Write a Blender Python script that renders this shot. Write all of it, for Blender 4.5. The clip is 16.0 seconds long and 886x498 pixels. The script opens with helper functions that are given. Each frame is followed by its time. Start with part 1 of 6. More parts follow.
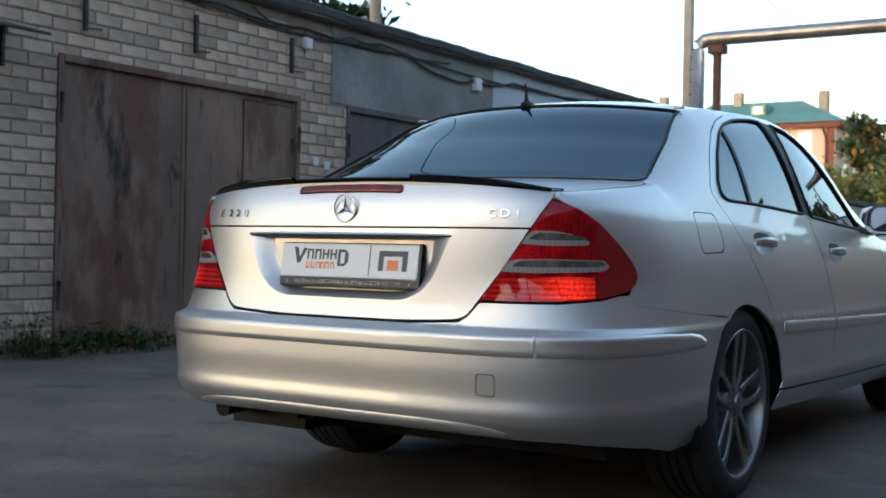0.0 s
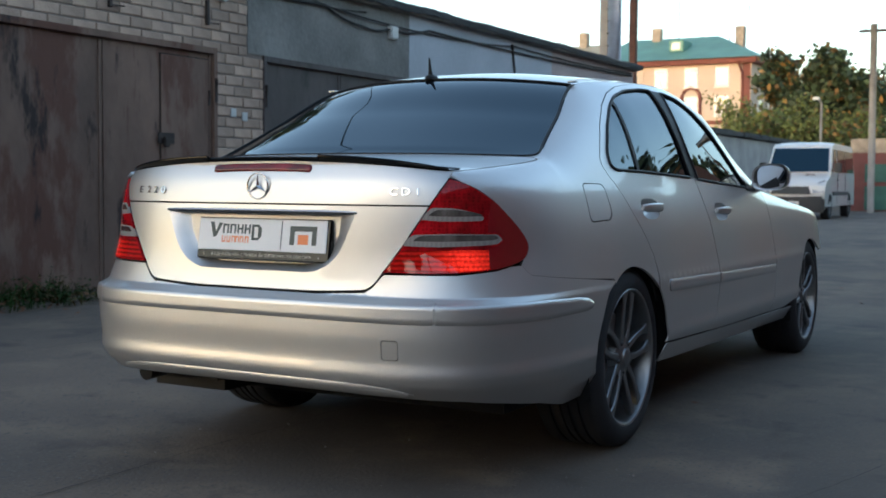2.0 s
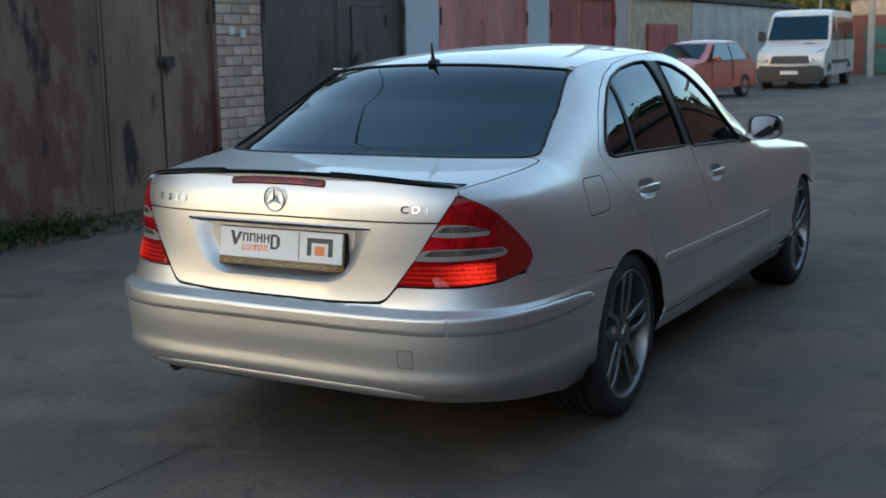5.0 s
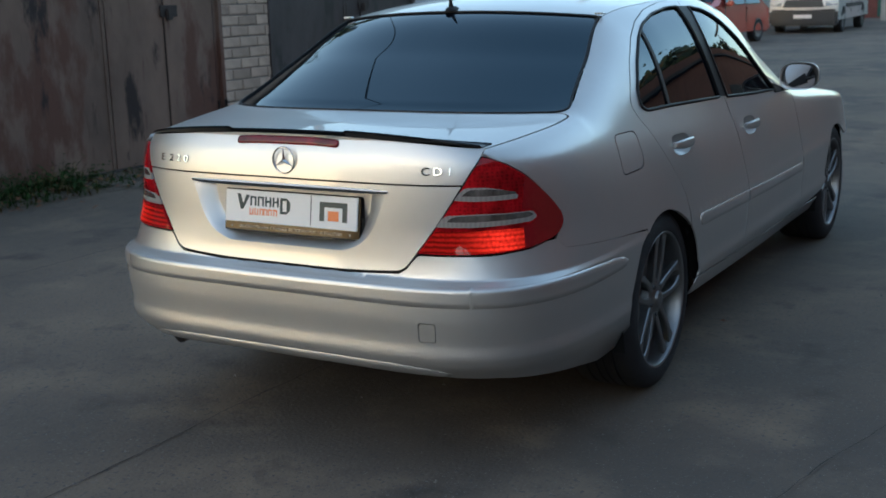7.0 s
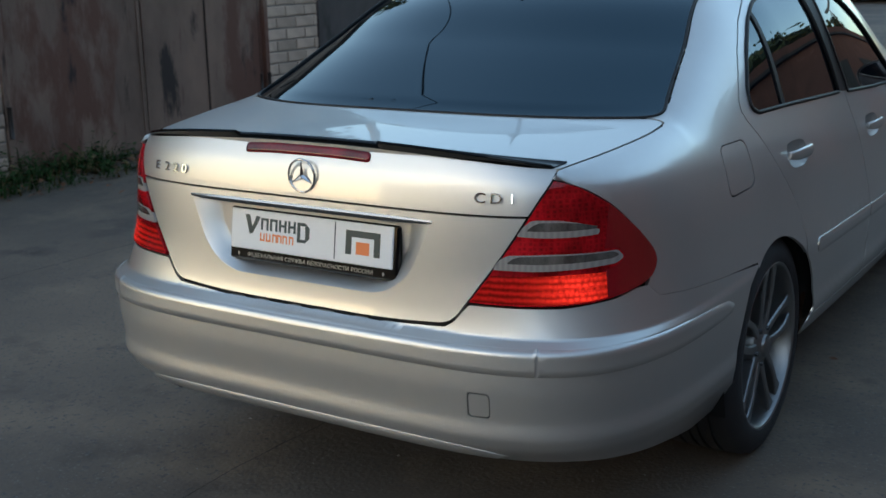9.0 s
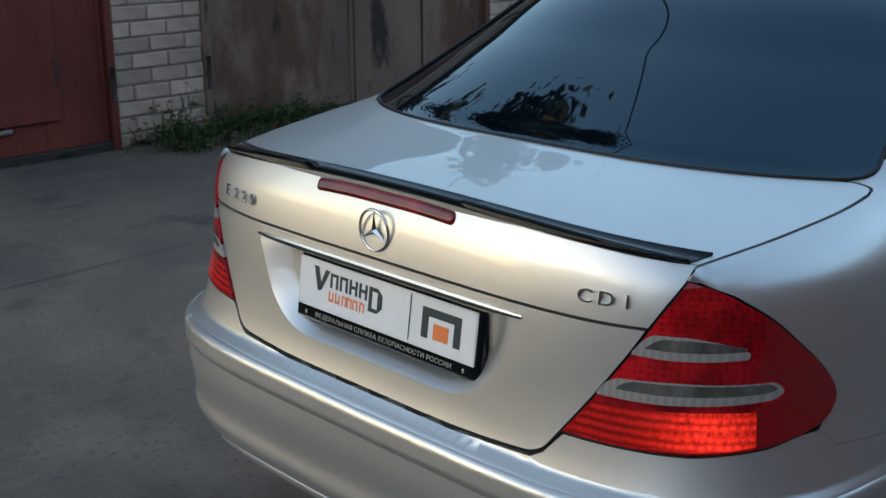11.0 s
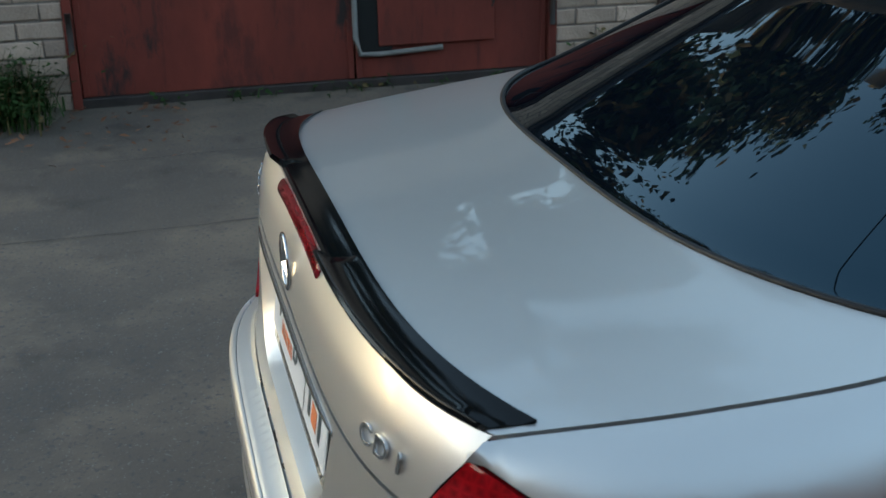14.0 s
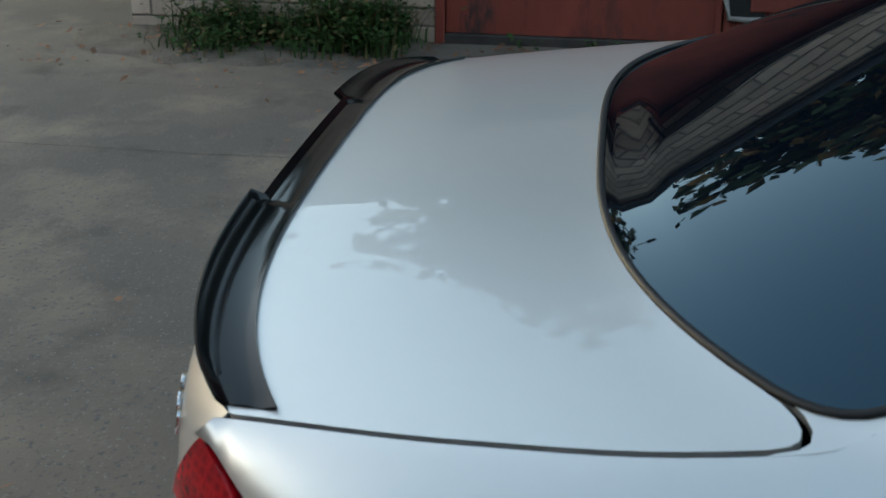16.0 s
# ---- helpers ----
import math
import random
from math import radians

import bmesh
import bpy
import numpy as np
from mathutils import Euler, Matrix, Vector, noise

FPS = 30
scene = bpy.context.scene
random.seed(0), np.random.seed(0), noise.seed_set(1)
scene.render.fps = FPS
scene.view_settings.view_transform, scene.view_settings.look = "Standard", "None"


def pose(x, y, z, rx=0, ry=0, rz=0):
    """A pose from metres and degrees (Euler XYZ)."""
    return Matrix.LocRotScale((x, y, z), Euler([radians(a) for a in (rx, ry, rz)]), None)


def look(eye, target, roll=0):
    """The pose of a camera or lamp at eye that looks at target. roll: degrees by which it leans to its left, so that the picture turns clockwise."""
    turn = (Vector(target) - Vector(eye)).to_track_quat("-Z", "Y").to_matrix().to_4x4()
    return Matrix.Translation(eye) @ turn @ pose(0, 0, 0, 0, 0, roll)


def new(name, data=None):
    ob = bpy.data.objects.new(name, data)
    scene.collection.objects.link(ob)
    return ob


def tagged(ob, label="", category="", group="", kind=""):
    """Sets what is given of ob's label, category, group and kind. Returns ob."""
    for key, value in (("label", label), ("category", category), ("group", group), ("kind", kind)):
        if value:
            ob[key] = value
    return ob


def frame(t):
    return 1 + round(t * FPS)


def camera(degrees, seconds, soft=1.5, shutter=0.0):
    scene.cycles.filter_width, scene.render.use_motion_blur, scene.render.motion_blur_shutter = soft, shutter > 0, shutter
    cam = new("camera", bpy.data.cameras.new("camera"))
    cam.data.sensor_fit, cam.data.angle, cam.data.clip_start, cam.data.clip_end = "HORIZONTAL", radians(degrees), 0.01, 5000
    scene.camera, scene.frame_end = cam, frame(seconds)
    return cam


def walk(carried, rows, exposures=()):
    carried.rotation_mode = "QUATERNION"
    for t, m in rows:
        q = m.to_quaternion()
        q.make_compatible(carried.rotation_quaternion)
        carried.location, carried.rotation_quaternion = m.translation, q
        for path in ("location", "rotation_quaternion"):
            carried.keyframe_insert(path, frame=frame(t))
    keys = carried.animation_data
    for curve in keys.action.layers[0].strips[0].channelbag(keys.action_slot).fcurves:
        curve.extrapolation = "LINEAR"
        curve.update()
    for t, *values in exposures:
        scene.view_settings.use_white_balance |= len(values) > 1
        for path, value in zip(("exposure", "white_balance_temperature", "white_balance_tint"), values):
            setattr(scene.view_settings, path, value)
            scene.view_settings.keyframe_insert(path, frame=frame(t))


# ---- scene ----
cam = camera(41.5, 16.0)
cam.data.dof.use_dof, cam.data.dof.focus_distance, cam.data.dof.aperture_fstop = True, 2.1, 12.0
PATH = [
    (0, (2.159, -2.695, 0.823), (1.059, -1.025, 0.822), 1.1),
    (0.5, (2.24, -2.736, 0.865), (1.181, -1.04, 0.802), 0.2),
    (1, (2.3, -2.817, 0.878), (1.285, -1.096, 0.78), 0.5),
    (1.5, (2.341, -2.878, 0.899), (1.354, -1.141, 0.816), 0.8),
    (2, (2.349, -2.889, 0.942), (1.362, -1.153, 0.834), 0.4),
    (2.5, (2.365, -2.902, 1.032), (1.35, -1.188, 0.857), -0.1),
    (3, (2.381, -2.935, 1.133), (1.35, -1.235, 0.912), -0.7),
    (3.5, (2.413, -3.019, 1.279), (1.413, -1.31, 0.996), -1.1),
    (4, (2.435, -3.105, 1.381), (1.46, -1.389, 1.063), -1.2),
    (6.5, (2.282, -2.883, 1.435), (1.303, -1.182, 1.053), -1.2),
    (7, (2.224, -2.825, 1.425), (1.246, -1.134, 1.0), -1.6),
    (7.5, (2.159, -2.707, 1.424), (1.171, -1.023, 0.989), -1.1),
    (8, (2.087, -2.565, 1.462), (1.061, -0.905, 1.023), -0.6),
    (8.5, (1.96, -2.353, 1.456), (0.897, -0.724, 0.991), -1.2),
    (9, (1.824, -2.143, 1.443), (0.771, -0.512, 0.964), -1.2),
    (9.5, (1.745, -1.981, 1.459), (0.652, -0.376, 0.984), -0.8),
    (9.7, (1.71, -1.91, 1.475), (0.581, -0.331, 0.994), -0.6),
    (11.8, (1.608, -1.016, 1.569), (0.127, 0.172, 0.941), 0.1),
    (12, (1.602, -0.935, 1.563), (0.094, 0.218, 0.932), 0.3),
    (12.5, (1.575, -0.748, 1.568), (-0.005, 0.299, 0.927), 0.0),
    (13, (1.546, -0.570, 1.567), (-0.114, 0.323, 0.900), 0.0),
    (13.5, (1.572, -0.330, 1.556), (-0.176, 0.358, 0.866), -0.2),
    (14, (1.593, -0.125, 1.56), (-0.215, 0.343, 0.844), -0.9),
    (14.5, (1.553, 0.027, 1.556), (-0.282, 0.311, 0.811), -0.8),
    (15, (1.503, 0.192, 1.535), (-0.341, 0.28, 0.767), -0.7),
    (15.5, (1.501, 0.356, 1.535), (-0.338, 0.248, 0.757), 0.0),
    (16, (1.49, 0.476, 1.516), (-0.333, 0.217, 0.735), 0.5),
]
walk(cam, [(t, look(eye, target, roll)) for t, eye, target, roll in PATH],
     exposures=[(0, 1.98, 5700, 9), (4, 1.98, 5700, 8), (9.5, 1.92, 5680, 5), (12, 2.14, 5750, 6), (14, 2.36, 6050, 3), (16, 2.54, 6450, 4)])

# ---- light ----
world = bpy.data.worlds.new("evening_sky")
scene.world = world
world.use_nodes = True
wn = world.node_tree.nodes
sky = wn.new("ShaderNodeTexSky")
sky.sky_type = "NISHITA"
sky.sun_disc = False
sky.sun_elevation, sky.sun_rotation = radians(6), radians(195)
sky.air_density, sky.dust_density, sky.ozone_density = 1.0, 1.2, 1.0
haze = wn.new("ShaderNodeHueSaturation")
haze.inputs["Saturation"].default_value = .90
world.node_tree.links.new(sky.outputs[0], haze.inputs["Color"])
veil = wn.new("ShaderNodeMix")                    # thin even cloud over the whole sky
veil.data_type = "RGBA"
veil.inputs[0].default_value, veil.inputs[7].default_value = .03, (3.0, 3.6, 4.2, 1)
world.node_tree.links.new(haze.outputs[0], veil.inputs[6])
world.node_tree.links.new(veil.outputs[2], wn["Background"].inputs[0])
wn["Background"].inputs[1].default_value = 0.15
sun = new("sun", bpy.data.lights.new("sun", "SUN"))
sun.data.energy, sun.data.angle, sun.data.color = 0.10, radians(95), (1.0, .84, .74)
sun.matrix_world = look((-2.6, -9.6, 1.05), (0, 0, 0))


# ---- materials ----
def mat(name, color, rough=.5, metal=0.0, vary=.0, scale=3.0, bump=.0, bump_scale=40.0, coat=0.0, spec=.5, second=None, cover=.5, emit=None, stretch=(1, 1, 1)):
    """A principled surface: base colour broken up by noise at two scales, an optional second colour in patches, fine relief."""
    m = bpy.data.materials.new(name)
    m.use_nodes = True
    n, l = m.node_tree.nodes, m.node_tree.links
    b = n["Principled BSDF"]
    b.inputs["Roughness"].default_value, b.inputs["Metallic"].default_value = rough, metal
    b.inputs["Coat Weight"].default_value, b.inputs["Coat Roughness"].default_value = coat, .03
    b.inputs["Specular IOR Level"].default_value = spec
    b.inputs["Base Color"].default_value = (*color, 1)
    if vary or second or bump:
        co = n.new("ShaderNodeTexCoord")
        mp = n.new("ShaderNodeMapping")
        mp.inputs["Scale"].default_value = stretch
        l.new(co.outputs["Object"], mp.inputs[0])
    if vary or second:
        big, fine = n.new("ShaderNodeTexNoise"), n.new("ShaderNodeTexNoise")
        big.inputs["Scale"].default_value, big.inputs["Detail"].default_value = scale, 6
        fine.inputs["Scale"].default_value, fine.inputs["Detail"].default_value = scale * 14, 3
        l.new(mp.outputs[0], big.inputs[0]), l.new(mp.outputs[0], fine.inputs[0])
        mixed = n.new("ShaderNodeMath")
        mixed.operation = "MULTIPLY_ADD"
        mixed.inputs[1].default_value = .35
        l.new(fine.outputs[0], mixed.inputs[0]), l.new(big.outputs[0], mixed.inputs[2])
        ramp = n.new("ShaderNodeValToRGB")
        dark = tuple(c * (1 - vary) for c in color)
        lite = tuple(min(1, c * (1 + vary)) for c in color)
        ramp.color_ramp.elements[0].color, ramp.color_ramp.elements[0].position = (*dark, 1), .45
        ramp.color_ramp.elements[1].color, ramp.color_ramp.elements[1].position = (*lite, 1), .9
        if second:
            e = ramp.color_ramp.elements.new(1.12 - cover)
            e.color = (*color, 1)
            e = ramp.color_ramp.elements.new(min(1, 1.2 - cover))
            e.color = (*second, 1)
            ramp.color_ramp.elements[-1].color = (*second, 1)
        l.new(mixed.outputs[0], ramp.inputs[0])
        l.new(ramp.outputs[0], b.inputs["Base Color"])
    if bump:
        tex, bp = n.new("ShaderNodeTexNoise"), n.new("ShaderNodeBump")
        tex.inputs["Scale"].default_value, tex.inputs["Detail"].default_value = bump_scale, 5
        l.new(mp.outputs[0], tex.inputs[0])
        bp.inputs["Strength"].default_value, bp.inputs["Distance"].default_value = bump, .02
        l.new(tex.outputs[0], bp.inputs["Height"])
        l.new(bp.outputs[0], b.inputs["Normal"])
    if emit:
        b.inputs["Emission Color"].default_value, b.inputs["Emission Strength"].default_value = (*emit[:3], 1), emit[3]
    return m


PAINT = mat("silver_paint", (.585, .574, .558), .43, .85, vary=.02, scale=2.5, coat=.75)
PAINT.node_tree.nodes["Principled BSDF"].inputs["Coat Roughness"].default_value = .02
BLACK_GLOSS = mat("black_gloss", (.003, .004, .005), .10, spec=.22)
RUBBER = mat("black_rubber", (.018, .018, .02), .75, vary=.2, scale=12, bump=.15, bump_scale=200)
TRIM = mat("black_trim", (.010, .010, .011), .5, spec=.25)
# near-black that stands in for the shade in gaps and hollows
GAP_SHADE = mat("gap_shade_black", (.008, .008, .008), .9)
CHROME = mat("chrome", (.58, .58, .59), .10, 1.0)
TINT = mat("tinted_glass", (.0015, .003, .006), .015, spec=.85)
TINT.node_tree.nodes["Principled BSDF"].inputs["Specular Tint"].default_value = (.42, .78, 1.0, 1)


def asphalt_surface():
    """Old asphalt: grey with dusty worn patches, stone speckle, faint oil marks and relief."""
    m = bpy.data.materials.new("asphalt")
    m.use_nodes = True
    n, l = m.node_tree.nodes, m.node_tree.links
    b = n["Principled BSDF"]
    b.inputs["Roughness"].default_value, b.inputs["Specular IOR Level"].default_value = .88, .3
    co = n.new("ShaderNodeTexCoord")

    def noisy(scale, lo, hi, detail=6, kind="ShaderNodeTexNoise"):
        tx, rg = n.new(kind), n.new("ShaderNodeMapRange")
        tx.inputs["Scale"].default_value = scale
        if kind == "ShaderNodeTexNoise":
            tx.inputs["Detail"].default_value, tx.inputs["Roughness"].default_value = detail, .6
        rg.inputs["From Min"].default_value, rg.inputs["From Max"].default_value = lo, hi
        l.new(co.outputs["Object"], tx.inputs[0]), l.new(tx.outputs[0], rg.inputs[0])
        return rg.outputs[0]

    def blend(fac, a, c, mode="MIX"):
        mx = n.new("ShaderNodeMix")
        mx.data_type, mx.blend_type = "RGBA", mode
        l.new(fac, mx.inputs[0])
        for sock, val in ((mx.inputs[6], a), (mx.inputs[7], c)):
            if isinstance(val, tuple):
                sock.default_value = (*val, 1)
            else:
                l.new(val, sock)
        return mx.outputs[2]

    c = blend(noisy(.45, .40, .62), (.088, .076, .066), (.150, .120, .094))
    c = blend(noisy(1.7, .50, .70), c, (.185, .146, .110))
    c = blend(noisy(2.6, .57, .74, 4), c, (.060, .052, .046))
    c = blend(noisy(55, .56, .70, 3), c, (.072, .070, .069))
    c = blend(noisy(90, .62, .74, 2), c, (.170, .158, .145))
    l.new(c, b.inputs["Base Color"])
    bp, t1 = n.new("ShaderNodeBump"), n.new("ShaderNodeTexNoise")
    t1.inputs["Scale"].default_value, t1.inputs["Detail"].default_value = 70, 6
    l.new(co.outputs["Object"], t1.inputs[0]), l.new(t1.outputs[0], bp.inputs["Height"])
    bp.inputs["Strength"].default_value, bp.inputs["Distance"].default_value = .28, .012
    l.new(bp.outputs[0], b.inputs["Normal"])
    return m


ASPHALT = asphalt_surface()
BRICK = mat("silicate_brick", (.43, .315, .245), .9, vary=.16, scale=5, bump=.35, bump_scale=60)
MORTAR = mat("mortar", (.215, .175, .150), .95, vary=.2, scale=6, bump=.5, bump_scale=50)


# ---- builders ----
def part(name, bm, material, parent=None, label="", smooth=False, kind=""):
    me = bpy.data.meshes.new(name)
    bm.normal_update()
    bm.to_mesh(me)
    bm.free()
    lay = me.attributes.get("skin_normal")
    if lay:
        nv = [0.0] * (len(me.vertices) * 3)
        lay.data.foreach_get("vector", nv)
        me.attributes.remove(lay)
        me.normals_split_custom_set_from_vertices([nv[i:i + 3] for i in range(0, len(nv), 3)])
    for m in (material if isinstance(material, (list, tuple)) else [material]):
        me.materials.append(m)
    if smooth:
        me.shade_smooth()
    ob = new(name, me)
    if parent is not None:
        ob.parent = parent
        ob.matrix_parent_inverse = WORLD[parent.name].inverted() if parent.name in WORLD else Matrix()
    WORLD[ob.name] = Matrix()
    return tagged(ob, label, kind=kind)


WORLD = {}


def thing(name, at, label, category, group="", kind=""):
    ob = new(name)
    ob.location = at
    WORLD[name if ob.name == name else ob.name] = Matrix.Translation(at)
    return tagged(ob, label, category, group, kind)


def box_into(bm, x0, x1, y0, y1, z0, z1, bevel=0.0, turn=None, slot=0):
    r = bmesh.ops.create_cube(bm, size=1)
    vs = r["verts"]
    for v in vs:
        v.co = Vector(((x0 + x1) / 2 + v.co.x * (x1 - x0), (y0 + y1) / 2 + v.co.y * (y1 - y0), (z0 + z1) / 2 + v.co.z * (z1 - z0)))
    if turn is not None:
        bmesh.ops.transform(bm, matrix=turn, verts=vs)
    for f in {f for v in vs for f in v.link_faces}:
        f.material_index = slot
    if bevel:
        bmesh.ops.bevel(bm, geom=list({e for v in vs for e in v.link_edges}), offset=bevel, segments=1 if bevel < .008 else 2, affect="EDGES")
    return vs


def box(x0, x1, y0, y1, z0, z1, bevel=0.0):
    bm = bmesh.new()
    box_into(bm, x0, x1, y0, y1, z0, z1, bevel)
    return bm


# ---- ground ----
def ground_sheet():
    bm = bmesh.new()
    xs = np.concatenate([np.linspace(-900, -40, 8), np.arange(-36, 12, .5), np.linspace(16, 900, 10)])
    ys = np.concatenate([np.linspace(-900, -30, 8), np.arange(-26, 40, .5), np.linspace(45, 900, 12)])
    grid = [[bm.verts.new((x, y, .012 * noise.noise((x * .35, y * .35, 0)) * (abs(x) < 36) - (.006 if -1.6 < x < 1.6 and 0 < y < 5 else 0))) for y in ys] for x in xs]
    for i in range(len(xs) - 1):
        for j in range(len(ys) - 1):
            bm.faces.new((grid[i][j], grid[i + 1][j], grid[i + 1][j + 1], grid[i][j + 1]))
    return tagged(part("ground", bm, ASPHALT, smooth=True), "worn grey asphalt of a garage yard, dusty with fine cracks", "ground", kind="structure")


ground_sheet()

WALL_X = -5.0


# ---- car: panels cut from the skin ----
from mathutils.geometry import delaunay_2d_cdt


def rounded(pts, radius):
    """Polygon with its corners rounded; radius one for all or one each."""
    out, n = [], len(pts)
    rs = radius if isinstance(radius, (list, tuple)) else [radius] * n
    for i in range(n):
        p, a, b = Vector(pts[i]), Vector(pts[i - 1]), Vector(pts[(i + 1) % n])
        u, w = (a - p), (b - p)
        r = min(rs[i], u.length * .49, w.length * .49)
        if r < 1e-4:
            out.append(tuple(p))
            continue
        u, w = p + u.normalized() * r, p + w.normalized() * r
        for k in range(7):
            t = k / 6
            out.append(tuple(u * (1 - t) ** 2 + p * 2 * t * (1 - t) + w * t * t))
    return out


def spaced(poly, step):
    out = []
    for i in range(len(poly)):
        a, b = Vector(poly[i]), Vector(poly[(i + 1) % len(poly)])
        k = max(1, int((b - a).length / step))
        out += [tuple(a.lerp(b, j / k)) for j in range(k)]
    return out


def inside(poly, p):
    x, y, c = p[0], p[1], False
    j = len(poly) - 1
    for i in range(len(poly)):
        xi, yi, xj, yj = poly[i][0], poly[i][1], poly[j][0], poly[j][1]
        if (yi > y) != (yj > y) and x < (xj - xi) * (y - yi) / (yj - yi) + xi:
            c = not c
        j = i
    return c


def patch(surf, poly, step=.03, lift=0.0, depth=.010, holes=(), bulge=0.0, edge=0.0, square=None, rows=0.0):
    """A panel: the polygon (in the skin's two numbers) laid on the skin, lifted along its normal, with a rim folded inwards.
    bulge: how far the middle stands proud of the edge. edge: a rounded edge of that width. square: ends (from, to) left unrounded. rows: spacing of straight rows."""
    loops = [spaced(p, step) for p in (poly, *holes)]
    verts, edges = [], []
    for lp in loops:
        k = len(verts)
        verts += [Vector(p) for p in lp]
        edges += [(k + i, k + (i + 1) % len(lp)) for i in range(len(lp))]
    rim = len(verts)
    arr = np.array([tuple(v) for v in verts])
    lo, hi = arr.min(0), arr.max(0)
    clear = rows * .7 or step * .45
    if bulge and edge:
        for lp in loops:
            for i in range(len(lp)):
                q, r = np.array(lp[i - 1], float), np.array(lp[(i + 1) % len(lp)], float)
                w = np.array([-(r - q)[1], (r - q)[0]]) / max(np.linalg.norm(r - q), 1e-9)
                for far in (.33, .66, 1.0):
                    for sg in (1, -1):
                        c = np.array(lp[i], float) + w * sg * far * edge
                        if inside(loops[0], c) and not any(inside(h, c) for h in loops[1:]) and np.min(np.hypot(arr[:rim, 0] - c[0], arr[:rim, 1] - c[1])) > far * edge * .93:
                            verts.append(Vector(c))
        clear = edge + step * .4
    for i, x in enumerate(np.arange(lo[0] + step / 2, hi[0], step)):
        for y in np.arange(lo[1] + (rows or step / 2 * (1 + i % 2)), hi[1], rows or step * .87):
            if inside(loops[0], (x, y)) and not any(inside(h, (x, y)) for h in loops[1:]):
                if np.min(np.hypot(arr[:rim, 0] - x, arr[:rim, 1] - y)) > clear:
                    verts.append(Vector((x, y)))
    vs, _, fs, _, _, _ = delaunay_2d_cdt(verts, edges, [], 0, 1e-6)
    uv = np.array([tuple(v) for v in vs])
    e = 1e-3
    p = surf(uv[:, 0], uv[:, 1])
    du = surf(uv[:, 0] + e, uv[:, 1]) - surf(uv[:, 0] - e, uv[:, 1])
    dv = surf(uv[:, 0], uv[:, 1] + e) - surf(uv[:, 0], uv[:, 1] - e)
    nr = np.cross(du, dv)
    nr /= np.maximum(np.linalg.norm(nr, axis=1, keepdims=True), 1e-12)
    mid = np.array([p[:, 0].mean() * .6, 2.2, .5])
    flip = np.sign(np.sum(nr * (p - mid)))
    nr = nr * (flip if flip else 1)
    segs = np.concatenate([np.concatenate([np.array(lp, float), np.roll(np.array(lp, float), -1, 0)], 1) for lp in loops])
    if square:
        ends = (np.abs(segs[:, 0]) > square[0]) & (np.abs(segs[:, 0]) < square[1]) & (np.abs(segs[:, 2]) > square[0]) & (np.abs(segs[:, 2]) < square[1])
        segs = segs[~ends]

    def shape(q):
        """How far the panel stands off the skin, and that height's slope: rounded down towards its edges."""
        if not (bulge or edge):
            return np.full(len(q), lift, float), np.zeros((len(q), 2))
        a, d = segs[None, :, :2], (segs[:, 2:] - segs[:, :2])[None]
        t = np.clip(np.sum((q[:, None] - a) * d, -1) / np.maximum(np.sum(d * d, -1), 1e-12), 0, 1)
        off = q[:, None] - a - d * t[..., None]
        far = np.linalg.norm(off, axis=-1)
        k = np.argmin(far, axis=1)
        dist, off = far[np.arange(len(q)), k], off[np.arange(len(q)), k]
        way = off / np.maximum(dist, 1e-9)[:, None]
        for i in np.nonzero(dist < 1e-5)[0]:
            w = np.array([-(segs[k[i], 3] - segs[k[i], 1]), segs[k[i], 2] - segs[k[i], 0]])
            w /= max(np.linalg.norm(w), 1e-12)
            probe = q[i] + (segs[k[i], 2:] - segs[k[i], :2]) * 1e-3 + w * 1e-4
            way[i] = w if inside(loops[0], probe) and not any(inside(h, probe) for h in loops[1:]) else -w
        x = np.clip(dist / (edge or .03), 0, 1)
        return lift + bulge * (1 - (1 - x) ** 2), way * (2 * bulge / (edge or .03) * (1 - x))[:, None]

    up0, slope = shape(uv)
    gu, gv = slope[:, 0], slope[:, 1]
    tu, tv = du / (2 * e), dv / (2 * e)
    sn = np.cross(tu + nr * gu[:, None], tv + nr * gv[:, None])
    sn *= np.sign(np.sum(sn * nr, axis=1, keepdims=True))
    sn /= np.maximum(np.linalg.norm(sn, axis=1, keepdims=True), 1e-12)
    sn = np.where(np.isfinite(sn), sn, nr)
    p = p + nr * up0[:, None]
    bm = bmesh.new()
    lay = bm.verts.layers.float_vector.new("skin_normal")
    bv = [bm.verts.new(c) for c in p]
    for i, v in enumerate(bv):
        v[lay] = Vector(sn[i])
    for f in fs:
        c = uv[list(f)].mean(0)
        if inside(loops[0], c) and not any(inside(h, c) for h in loops[1:]):
            q = p[list(f)]
            up = np.dot(np.cross(q[1] - q[0], q[2] - q[0]), nr[f[0]]) > 0
            bm.faces.new([bv[i] for i in (f if up else f[::-1])])
    norms = {v: Vector(nr[i]) for i, v in enumerate(bv)}
    rims = [ed for ed in bm.edges if len(ed.link_faces) == 1]
    if depth:
        low, top = {}, {}
        for ed in rims:
            for v in ed.verts:
                if v not in low:
                    top[v] = bm.verts.new(v.co)
                    low[v] = bm.verts.new(v.co - norms[v] * depth)
        for ed in rims:
            l = ed.link_loops[0]
            a, b = l.vert, l.link_loop_next.vert
            bm.faces.new((top[b], top[a], low[a], low[b]))
    for v in [v for v in bm.verts if not v.link_faces]:
        bm.verts.remove(v)
    for f in bm.faces:
        f.smooth = True
    return bm


